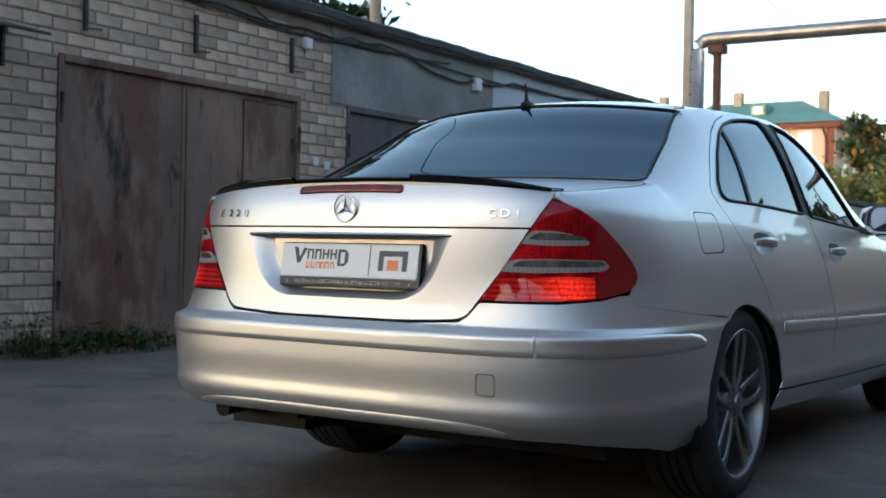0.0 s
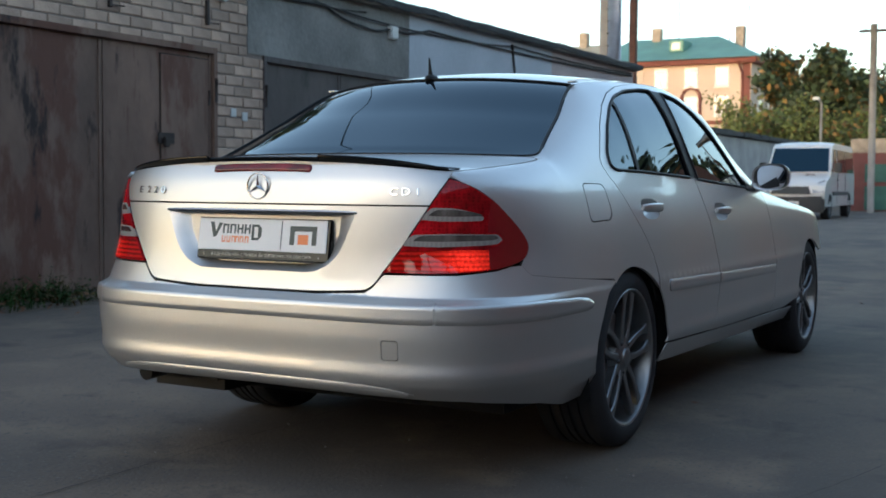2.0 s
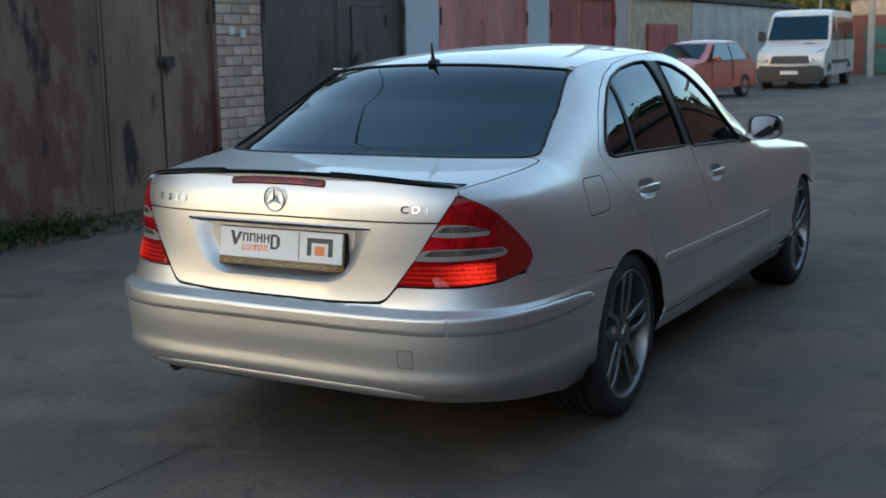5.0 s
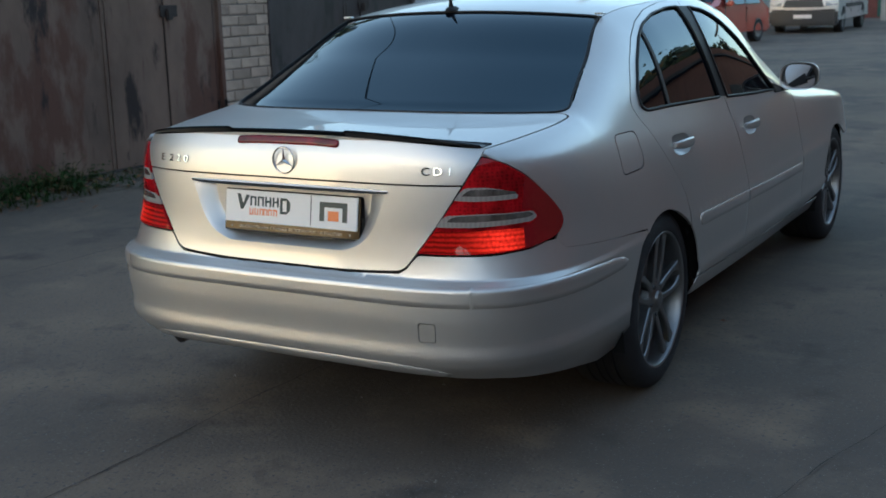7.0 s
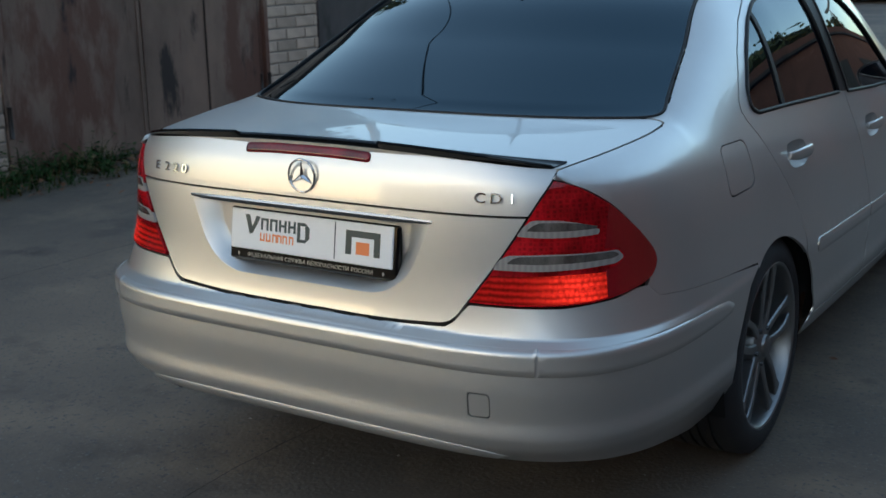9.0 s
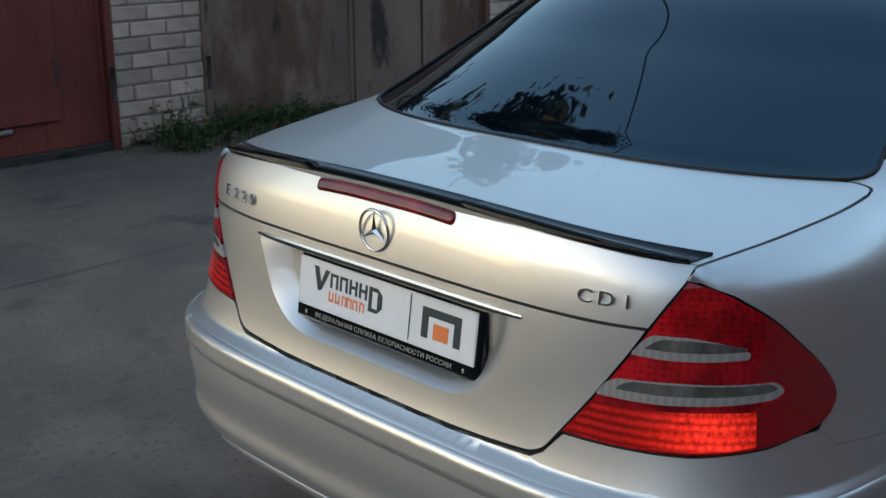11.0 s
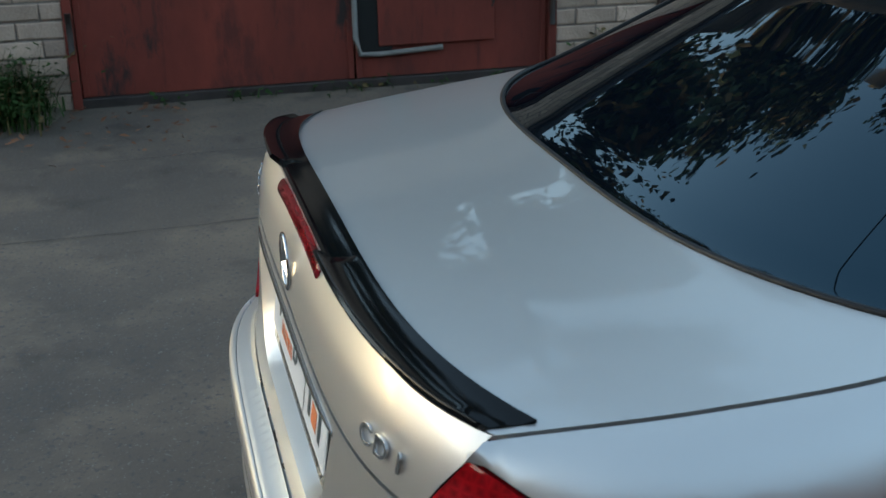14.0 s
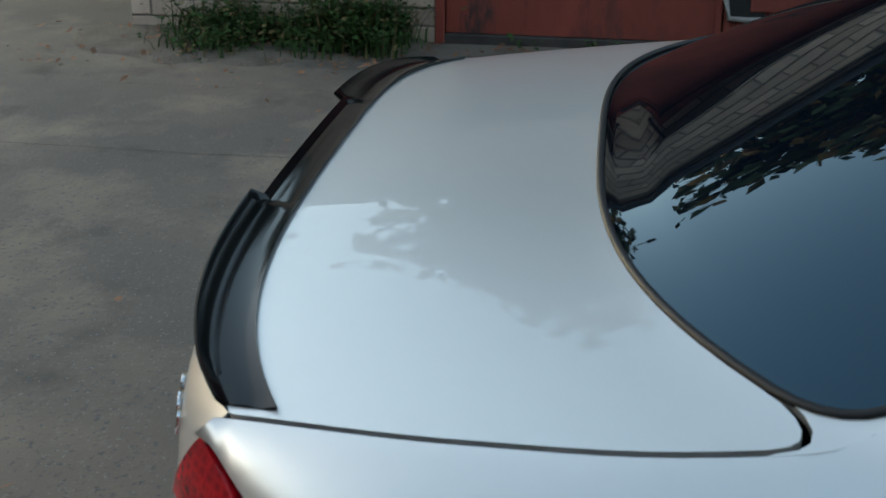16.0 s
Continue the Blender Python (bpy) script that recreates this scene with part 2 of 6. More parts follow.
def tube(points, radius, sides=6, closed=False):
    bm = bmesh.new()
    pts = [Vector(p) for p in points]
    rings, n = [], len(pts)
    for i, p in enumerate(pts):
        a = pts[i - 1] if i or closed else p
        b = pts[(i + 1) % n] if i < n - 1 or closed else p
        d = (b - a).normalized()
        u = d.cross(Vector((0, 0, 1)) if abs(d.z) < .9 else Vector((1, 0, 0))).normalized()
        w = u.cross(d)
        rings.append([bm.verts.new(p + (u * math.cos(k * math.tau / sides) + w * math.sin(k * math.tau / sides)) * radius) for k in range(sides)])
    for i in range(n if closed else n - 1):
        for k in range(sides):
            f = bm.faces.new((rings[i][k], rings[i][(k + 1) % sides], rings[(i + 1) % n][(k + 1) % sides], rings[(i + 1) % n][k]))
            f.smooth = True
    if not closed:
        bm.faces.new(rings[0]), bm.faces.new(rings[-1][::-1])
    return bm


def mirrored(bm):
    out = bm.copy()
    for v in out.verts:
        v.co.x = -v.co.x
    bmesh.ops.reverse_faces(out, faces=out.faces[:])
    return out




def piece_tint(m, amount=.35):
    """Lets alike pieces differ: lighter or darker by the object's own random number."""
    n, l = m.node_tree.nodes, m.node_tree.links
    b = n["Principled BSDF"]
    info, geo = n.new("ShaderNodeObjectInfo"), n.new("ShaderNodeNewGeometry")
    add, fr, rng, hsv = n.new("ShaderNodeMath"), n.new("ShaderNodeMath"), n.new("ShaderNodeMapRange"), n.new("ShaderNodeHueSaturation")
    add.operation, fr.operation = "ADD", "FRACT"
    l.new(info.outputs["Random"], add.inputs[0]), l.new(geo.outputs["Random Per Island"], add.inputs[1])
    l.new(add.outputs[0], fr.inputs[0]), l.new(fr.outputs[0], rng.inputs[0])
    rng.inputs["To Min"].default_value, rng.inputs["To Max"].default_value = 1 - amount, 1 + amount * .6
    src = b.inputs["Base Color"].links[0].from_socket if b.inputs["Base Color"].links else None
    if src:
        l.new(src, hsv.inputs["Color"])
    else:
        hsv.inputs["Color"].default_value = b.inputs["Base Color"].default_value
    l.new(rng.outputs[0], hsv.inputs["Value"]), l.new(hsv.outputs[0], b.inputs["Base Color"])
    return m


def streaked(name, base, rust, dark, rough=.75, cover=.5, metal=0.0):
    """Old painted sheet steel: paint with rust running down it in streaks and dark blotches."""
    m = bpy.data.materials.new(name)
    m.use_nodes = True
    n, l = m.node_tree.nodes, m.node_tree.links
    b = n["Principled BSDF"]
    b.inputs["Roughness"].default_value, b.inputs["Metallic"].default_value = rough, metal
    co = n.new("ShaderNodeTexCoord")

    def layer(stretch, scale, lo, hi, detail=7, off=0.0):
        mp, tx, rg = n.new("ShaderNodeMapping"), n.new("ShaderNodeTexNoise"), n.new("ShaderNodeMapRange")
        mp.inputs["Scale"].default_value, mp.inputs["Location"].default_value = stretch, (off, off * 1.7, off * .6)
        tx.inputs["Scale"].default_value, tx.inputs["Detail"].default_value, tx.inputs["Roughness"].default_value = scale, detail, .65
        rg.inputs["From Min"].default_value, rg.inputs["From Max"].default_value = lo, hi
        l.new(co.outputs["Object"], mp.inputs[0]), l.new(mp.outputs[0], tx.inputs[0]), l.new(tx.outputs[0], rg.inputs[0])
        return rg.outputs[0]

    def blend(fac, a, c):
        mx = n.new("ShaderNodeMix")
        mx.data_type = "RGBA"
        l.new(fac, mx.inputs[0])
        for sock, val in ((mx.inputs[6], a), (mx.inputs[7], c)):
            if isinstance(val, tuple):
                sock.default_value = (*val, 1)
            else:
                l.new(val, sock)
        return mx.outputs[2]

    shade = blend(layer((1, 1, .5), 1.3, .35, .65, 5, 3.1), tuple(c * .7 for c in base), tuple(min(1, c * 1.3) for c in base))
    c = blend(layer((1, 1, .38), 1.25, .66 - cover * .25, .72 - cover * .25), shade, rust)
    c = blend(layer((1, 1, .32), 2.6, .575, .64, 9, 7.7), c, dark)
    c = blend(layer((1, 1, .16), 11.0, .58, .75, 6, 1.3), c, tuple(v * .75 for v in rust))
    l.new(c, b.inputs["Base Color"])
    bp, tx = n.new("ShaderNodeBump"), n.new("ShaderNodeTexNoise")
    tx.inputs["Scale"].default_value, tx.inputs["Detail"].default_value = 9, 8
    l.new(co.outputs["Object"], tx.inputs[0]), l.new(tx.outputs[0], bp.inputs["Height"])
    bp.inputs["Strength"].default_value, bp.inputs["Distance"].default_value = .35, .012
    l.new(bp.outputs[0], b.inputs["Normal"])
    return m


piece_tint(BRICK, .28)
RUST_GATE = streaked("rusty_gate_steel", (.170, .106, .078), (.112, .048, .031), (.026, .015, .013), cover=.62)
RED_GATE = streaked("red_gate_paint", (.160, .026, .015), (.095, .018, .012), (.018, .012, .011), rough=.75, cover=.42)
BROWN_GATE = streaked("dark_gate_paint", (.052, .040, .040), (.042, .030, .028), (.022, .018, .018), rough=.6, cover=.4)
PINK_GATE = streaked("pink_gate_paint", (.42, .17, .15), (.34, .13, .11), (.20, .08, .07), cover=.3)
DULLRED_GATE = streaked("dull_red_gate_paint", (.27, .055, .055), (.20, .045, .04), (.10, .03, .03), cover=.3)
CEMENT = mat("cement_plaster", (.20, .195, .185), .95, vary=.28, scale=1.6, bump=.6, bump_scale=18)
BLUE_WALL = mat("pale_blue_plaster", (.42, .45, .50), .9, vary=.10, scale=1.2, bump=.25, bump_scale=30)
PINK_WALL = mat("pale_pink_plaster", (.40, .33, .32), .9, vary=.12, scale=1.2, bump=.25, bump_scale=30)
FELT = mat("roofing_felt", (.045, .045, .047), .85, vary=.35, scale=2.5, bump=.6, bump_scale=25)
SLAB = mat("concrete_slab", (.22, .21, .20), .95, vary=.25, scale=2, bump=.5, bump_scale=30)
DARK_STEEL = mat("dark_steel", (.045, .035, .032), .7, .3, vary=.3, scale=10)
CABLE = mat("black_cable", (.012, .012, .013), .6)
PLASTIC = mat("white_plastic", (.55, .56, .56), .5, vary=.08, scale=10)
WALL_BACK = WALL_X - .42
BAYS = ((-.50, 2.30), (2.95, 5.70), (6.40, 9.15), (9.98, 12.56), (13.36, 16.05))
GATE_H = 2.22
WALL_TOP = 2.98
ROW_END = 16.75
ROW_START = -2.3


# ---- the garage row: masonry between the gateways ----
def wall_stretch(name, y0, y1, spans, material, label, face=0.0, extra=()):
    """A stretch of wall with gateways cut through it."""
    bm = bmesh.new()
    at = y0
    for a, b in spans:
        if a > at:
            box_into(bm, WALL_BACK, WALL_X + face, at, a, -.05, WALL_TOP)
        box_into(bm, WALL_BACK, WALL_X + face, a, b, GATE_H, WALL_TOP)
        at = b
    if at < y1:
        box_into(bm, WALL_BACK, WALL_X + face, at, y1, -.05, WALL_TOP)
    for a, b, z0, z1 in extra:
        box_into(bm, WALL_BACK, WALL_X + face, a, b, z0, z1)
    return tagged(part(name, bm, material), label, "wall", kind="structure")


wall_brick = wall_stretch("wall_1", ROW_START, 6.16, BAYS[:2], MORTAR, "weathered pale silicate brick wall of a garage row", -.012, [(6.16, 6.40, -.05, GATE_H)])
wall_stretch("wall_2", 6.40, 9.18, BAYS[2:3], CEMENT, "grey cement plastered garage wall, rough and patchy", 0.0, [(6.16, 6.40, GATE_H, WALL_TOP)])
wall_stretch("wall_3", 9.18, 13.30, BAYS[3:4], BLUE_WALL, "pale blue painted garage wall", .004)
wall_stretch("wall_4", 13.30, ROW_END, BAYS[4:], PINK_WALL, "faded pink plastered garage wall", .002)
tagged(part("wall_5", box(-11.0, WALL_BACK - .002, ROW_START, ROW_END, -.05, WALL_TOP), SLAB), "plain concrete back of the garage row", "wall", kind="structure")

# ---- roof edge: slab, felt lip and brick cornice ----
bm = bmesh.new()
rnd = random.Random(5)
y = ROW_START
while y < ROW_END:
    ln = rnd.uniform(.9, 1.5)
    box_into(bm, -11.1, WALL_X + .10 + rnd.uniform(-.012, .012), y, min(ROW_END + .12, y + ln), WALL_TOP + rnd.uniform(-.004, .004), WALL_TOP + .075, .008)
    y += ln
tagged(part("roof", bm, SLAB), "concrete slab roof edge of the garage row", "roof", kind="structure")
bm = bmesh.new()
ys = np.arange(ROW_START, ROW_END + .2, .12)
prev = None
for y in ys:
    w = .018 * noise.noise((y * 1.3, 2.0, 0)) + .010 * noise.noise((y * 5, 7.0, 0))
    ring = [bm.verts.new(p) for p in ((-11.0, y, WALL_TOP + .10), (WALL_X + .11 + w * .5, y, WALL_TOP + .105 + w), (WALL_X + .135 + w * .4, y, WALL_TOP + .085 + w), (WALL_X + .128 + w, y, WALL_TOP + .015 + w * 2), (WALL_X + .116 + w, y, WALL_TOP + .012 + w * 2), (WALL_X + .112 + w * .5, y, WALL_TOP + .078))]
    if prev:
        for k in range(5):
            bm.faces.new((prev[k], prev[k + 1], ring[k + 1], ring[k]))
    prev = ring
bmesh.ops.recalc_face_normals(bm, faces=bm.faces[:])
tagged(part("roof_felt", bm, FELT), "black bitumen felt folded over the roof edge", "roofing", kind="structure")


# ---- gates ----
def gate(bay, paint, label, seam, wicket, name="garage_gate"):
    a, b = bay
    g = thing(name, (WALL_X, (a + b) / 2, 0), label, "gate", "garage gates")
    fr = bmesh.new()
    for y0, y1, z0, z1 in ((a, a + .05, 0, GATE_H), (b - .05, b, 0, GATE_H), (a + .05, b - .05, GATE_H - .06, GATE_H)):
        box_into(fr, WALL_X - .06, WALL_X + .012, y0, y1, z0, z1, .004)
    part("gate_frame", fr, paint, g)
    zb = .06
    for nm, y0, y1 in (("gate_leaf", a + .056, seam - .006), ("gate_leaf", seam + .006, b - .056)):
        hole = wicket and y0 < wicket[0] < y1
        lf = bmesh.new()
        x0, x1 = WALL_X - .034, WALL_X - .030
        n_y, n_z = 14, 12
        ys, zs = np.linspace(y0, y1, n_y), np.linspace(zb, GATE_H - .066, n_z)
        grid = [[lf.verts.new((x1 + .006 * noise.noise((yy * 1.6, zz * 1.6, a)), yy, zz)) for zz in zs] for yy in ys]
        for i in range(n_y - 1):
            for j in range(n_z - 1):
                lf.faces.new((grid[i][j], grid[i + 1][j], grid[i + 1][j + 1], grid[i][j + 1])).smooth = True
        for e0, e1, f0, f1 in ((y0, y0 + .035, zb, GATE_H - .066), (y1 - .035, y1, zb, GATE_H - .066)):
            box_into(lf, x1 - .004, x1 + .010, e0, e1, f0, f1, .003)
        leaf = part(nm, lf, paint, g)
        if hole:
            w = bmesh.new()
            box_into(w, x1 + .004, x1 + .014, wicket[0], wicket[1], zb + .10, wicket[2], .004)
            door = part("wicket_door", w, paint, leaf)
            # black strips drawn for the dark gap round the wicket
            gp = bmesh.new()
            for q0, q1, r0, r1 in ((wicket[0] - .010, wicket[0], zb + .09, wicket[2] + .01), (wicket[1], wicket[1] + .010, zb + .09, wicket[2] + .01), (wicket[0], wicket[1], wicket[2], wicket[2] + .01), (wicket[0], wicket[1], zb + .09, zb + .10)):
                box_into(gp, x1 + .001, x1 + .0065, q0, q1, r0, r1)
            part("gap_shade_strip", gp, GAP_SHADE, leaf)
            hs = bmesh.new()
            box_into(hs, x1 + .012, x1 + .022, wicket[0] - .05, wicket[0] + .16, 1.30, 1.40, .003)
            box_into(hs, x1 + .020, x1 + .058, wicket[0] + .0, wicket[0] + .075, 1.27, 1.37, .012)
            part("padlock", hs, DARK_STEEL, leaf)
            for zz in (.45, 1.75):
                hg = tube([(x1 + .018, wicket[1] + .004, zz - .07), (x1 + .018, wicket[1] + .004, zz + .07)], .012, 8)
                part("hinge", hg, DARK_STEEL, leaf)
    for yy in (a + .028, b - .028):
        for zz in (.42, 1.82):
            part("hinge", tube([(WALL_X + .016, yy, zz - .11), (WALL_X + .016, yy, zz + .11)], .017, 8), DARK_STEEL, g)
    part("threshold", box(WALL_X - .06, WALL_X - .005, a, b, -.01, .055, .006), DARK_STEEL, g)
    return g


gate(BAYS[0], RED_GATE, "rust-red painted steel garage gate with a wicket door", 1.08, None)
gate(BAYS[1], RUST_GATE, "brown steel garage gate, badly rusted and peeling", 4.27, (4.97, 5.60, 2.10))
gate(BAYS[2], BROWN_GATE, "dark brown painted steel garage gate with a wicket", 7.77, (8.05, 8.75, 1.90))
gate(BAYS[3], PINK_GATE, "faded pink painted steel garage gate", 11.25, None)
gate(BAYS[4], DULLRED_GATE, "dull red painted steel garage gate", 14.70, None)
# the red gate's wicket stands a little open
opening = thing("gate_wicket", (WALL_X, 1.55, 0), "red steel wicket door ajar, black sheet for its shaded gap, pale bare corner", "door")
part("door_leaf", box(WALL_X - .012, WALL_X - .004, 1.22, 1.92, .24, 1.95, .004), RED_GATE, opening)
# black sheet on the closed leaf in place of the opening's shade
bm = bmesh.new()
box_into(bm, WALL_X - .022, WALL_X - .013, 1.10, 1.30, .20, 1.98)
part("gap_shade_strip", bm, GAP_SHADE, opening)
part("door_edge", tube([(WALL_X - .006, 1.085, 1.98), (WALL_X - .006, 1.085, .30), (WALL_X - .004, 1.11, .20), (WALL_X - .006, 1.22, .195), (WALL_X - .006, 1.60, .215)], .016, 6), SLAB, opening)
part("pull_handle", tube([(WALL_X + .005, 1.90, .62), (WALL_X + .03, 1.90, .60), (WALL_X + .03, 1.90, .46), (WALL_X + .005, 1.90, .44)], .008, 6), DARK_STEEL, opening)

# ---- fittings on the wall ----
for y in (3.18, 4.33, 5.55):
    post = thing("wall_bracket", (WALL_X, y, 2.4), "dark rusty steel bracket bolted to the brick wall", "bracket", "wall brackets")
    part("upright", box(WALL_X, WALL_X + .035, y - .017, y + .017, 2.42, 2.74, .004), DARK_STEEL, post)
    part("arm", tube([(WALL_X + .02, y, 2.44), (WALL_X + .03, y + .15, 2.445)], .007, 6), DARK_STEEL, post)
for y, z, s in ((5.74, 2.72, .055), (8.77, 2.72, .075)):
    bx = thing("junction_box", (WALL_X, y, z), "small grey-white electrical junction box on the wall", "junction box", "junction boxes")
    part("housing", box(WALL_X, WALL_X + .06, y - s, y + s, z - s, z + s, .010), PLASTIC, bx)
    part("cover", box(WALL_X + .060, WALL_X + .066, y - s * .9, y + s * .9, z - s * .9, z + s * .9, .004), PLASTIC, bx)
for y, z in ((5.93, 1.63), (6.10, 1.60)):
    sw = thing("wall_switch", (WALL_X, y, z), "small white switch plate on pale brick", "switch", "wall switches")
    part("plate", box(WALL_X, WALL_X + .014, y - .04, y + .04, z - .042, z + .042, .005), PLASTIC, sw)


def sagging(points, sag, radius, name, label):
    pts = []
    for a, b in zip(points, points[1:]):
        a, b = Vector(a), Vector(b)
        k = max(4, int((b - a).length / .18))
        for i in range(k):
            t = i / k
            p = a.lerp(b, t)
            p.z -= sag * 4 * t * (1 - t) + .008 * noise.noise((p.y * 3, p.z, 0))
            pts.append(p)
    pts.append(Vector(points[-1]))
    return tagged(part(name, tube(pts, radius, 6), CABLE), label, "cable")


X = WALL_X + .03
sagging([(X, 2.2, 2.90), (X, 4.6, 2.88), (X, 5.7, 2.86), (X, 7.4, 2.86), (X, 8.1, 2.72), (X, 8.7, 2.75), (X, 9.6, 2.84), (X, 16.6, 2.88)], .035, .014, "power_cable", "black electric cable sagging along the garage wall")
sagging([(X, -1, 2.93), (X, 3.4, 2.92), (X, 5.8, 2.80), (X, 6.9, 2.90), (X, 9.2, 2.80), (X, 12, 2.90), (X, 16.6, 2.92)], .03, .010, "power_cable", "thin black cable strung under the roof edge")
sagging([(X, 5.0, 2.93), (X, 5.55, 2.80), (X, 6.4, 2.88), (X, 8.2, 2.88)], .04, .009, "power_cable", "thin black cable looped under the roof edge")
sagging([(X, 11.9, 2.92), (X + .02, 11.95, 2.55), (X, 11.95, 2.2)], .0, .018, "drain_pipe", "thin dark pipe down a garage wall")
visor = thing("gate_canopy", (WALL_X, 1.0, 2.3), "rusty steel canopy over the red garage gate", "canopy")
bm = bmesh.new()
box_into(bm, 0, .50, -1.62, 1.56, -.010, .010, .003, turn=Matrix.Translation((WALL_X, .95, 2.36)) @ Matrix.Rotation(radians(14), 4, "Y"))
part("sheet", bm, DARK_STEEL, visor)
for y in (-.55, 2.46):
    part("stay", box(WALL_X, WALL_X + .03, y - .015, y + .015, 2.05, 2.36, .003), DARK_STEEL, visor)

# ---- concrete apron at the gate and broken debris strip ----
DIRT = mat("dry_dirt", (.105, .085, .066), .95, vary=.35, scale=5, bump=.8, bump_scale=60)
for a, b, w in ((2.3, 6.3, .55), (-2.6, -.55, .75)):
    bm = bmesh.new()
    ys = np.linspace(a, b, 60)
    rows = []
    for y in ys:
        e = math.sin((y - a) / (b - a) * math.pi) ** .4
        ww = w * e * (1 + .4 * noise.noise((y * 2.3, 0, 3)))
        rows.append([bm.verts.new((WALL_X + t * ww, y, .012 + .035 * e * (1 - t) ** 1.5 + .012 * noise.noise((y * 9, t * 4, 1)) * (1 - t) * e - .018 * (t > .98))) for t in (0, .15, .3, .5, .7, .85, 1)])
    for p, q in zip(rows, rows[1:]):
        for k in range(6):
            bm.faces.new((p[k], p[k + 1], q[k + 1], q[k])).smooth = True
    tagged(part("dirt_bank", bm, DIRT), "bank of dry dirt at the foot of the wall", "ground", kind="structure")
# ---- car: the skin as smooth functions ----
def curve(xs, ys):
    """A smooth monotone curve through a few knots."""
    xs, ys = np.array(xs, float), np.array(ys, float)
    h, d = np.diff(xs), np.diff(ys) / np.diff(xs)
    m = np.concatenate([[d[0]], np.where(d[:-1] * d[1:] > 0, 2 * d[:-1] * d[1:] / np.where(d[:-1] + d[1:] == 0, 1, d[:-1] + d[1:]), 0), [d[-1]]])

    def f(x):
        x = np.clip(np.asarray(x, float), xs[0], xs[-1])
        i = np.clip(np.searchsorted(xs, x) - 1, 0, len(h) - 1)
        t = (x - xs[i]) / h[i]
        return (ys[i] * (1 + 2 * t) * (1 - t) ** 2 + m[i] * h[i] * t * (1 - t) ** 2
                + ys[i + 1] * t * t * (3 - 2 * t) + m[i + 1] * h[i] * t * t * (t - 1))
    return f


Z_KNOTS = (.20, .30, .355, .382, .42, .50, .588, .613, .70, .80, .88, .95, 1.0, 1.03)
body_w = curve(Z_KNOTS, (.790, .846, .870, .877, .873, .875, .874, .868, .853, .835, .815, .790, .745, .705))
body_y0 = curve(Z_KNOTS, (.110, .036, -.013, -.0195, -.0165, -.0215, -.019, .022, .0345, .0405, .047, .058, .076, .090))
body_len = curve((.2, .58, .75, .95, 1.0), (1.1, 1.1, 1.1, 1.0, .9))
body_pow = curve((.2, .58, .75, .95, 1.0), (4.6, 5.2, 4.7, 5.0, 5.0))
body_wide = curve((0, .7, 1.0, 1.6, 2.2, 3.3, 4.0, 4.8), (1, 1, 1.01, 1.03, 1.03, 1.015, 1.01, 1.0))
NOSE_Y, NOSE_LEN = 3.95, .85


def side_x(y, z):
    """Half width of the skin at y and height z."""
    y, z = np.broadcast_arrays(np.asarray(y, float), np.asarray(z, float))
    n = body_pow(z)
    a = np.clip(1 - (y - body_y0(z)) / body_len(z), 0, 1)
    b = np.clip((y - NOSE_Y) / NOSE_LEN, 0, .9999)
    return body_w(z) * body_wide(y) * (1 - a ** n) ** (1 / n) * (1 - b ** 3.2) ** (1 / 3.2)


def wrap(s, z):
    """The lower skin: s runs from the tail's middle outwards and on along the side (x + y - y0)."""
    s, z = np.broadcast_arrays(np.asarray(s, float), np.asarray(z, float))
    sg, a = np.where(s < 0, -1.0, 1.0), np.abs(s)
    lo, hi = np.zeros_like(a), a.copy()
    for _ in range(40):
        mid = (lo + hi) / 2
        over = mid + side_x(mid + body_y0(z), z) > a
        hi, lo = np.where(over, mid, hi), np.where(over, lo, mid)
    y = (lo + hi) / 2
    x = np.where(y > 1e-4, a - y, a)
    return np.stack([sg * x, y + body_y0(z), z], -1)


V_KNOTS = (.166, .38, .56, .65, .68, .74, .97, 1.28, 1.56, 2.1, 2.5, 2.85, 3.2, 3.7, 4.2, 4.75)
rail_x = curve(V_KNOTS, (.646, .688, .706, .704, .694, .672, .622, .558, .568, .585, .578, .655, .740, .710, .620, .400))
rail_z = curve(V_KNOTS, (.984, 1.004, 1.022, 1.034, 1.042, 1.070, 1.185, 1.334, 1.366, 1.386, 1.348, 1.138, .955, .905, .840, .700))
mid_y = curve(V_KNOTS, (.072, .25, .39, .452, .475, .545, .81, 1.140, 1.48, 2.12, 2.62, 3.08, 3.50, 3.85, 4.30, 4.78))
mid_z = curve(V_KNOTS, (1.016, 1.032, 1.042, 1.047, 1.050, 1.0835, 1.2125, 1.364, 1.412, 1.437, 1.396, 1.184, 1.000, .965, .900, .720))
belt_z = curve((.166, .9, 1.3, 2.3, 3.2, 4.2, 4.75), (.94, .94, .935, .89, .85, .78, .64))


bow = curve((.166, .40, .66, 1.3, 4.8), (4.6, 3.6, 3.3, 2.4, 2.4))


def crown(v, f):
    """Boot lid, glass, roof and bonnet: v along the car at the rail, f across (-1 to 1)."""
    v, f = np.broadcast_arrays(np.asarray(v, float), np.asarray(f, float))
    a = np.abs(f)
    x = f * rail_x(v)
    y = mid_y(v) + (v - mid_y(v)) * a ** bow(v)
    z = mid_z(v) - (mid_z(v) - rail_z(v)) * a ** 2.2
    return np.stack([x, y, z], -1)


def flank_len(y):
    zb = belt_z(y)
    return np.hypot(side_x(y, zb) - rail_x(y), rail_z(y) - zb)


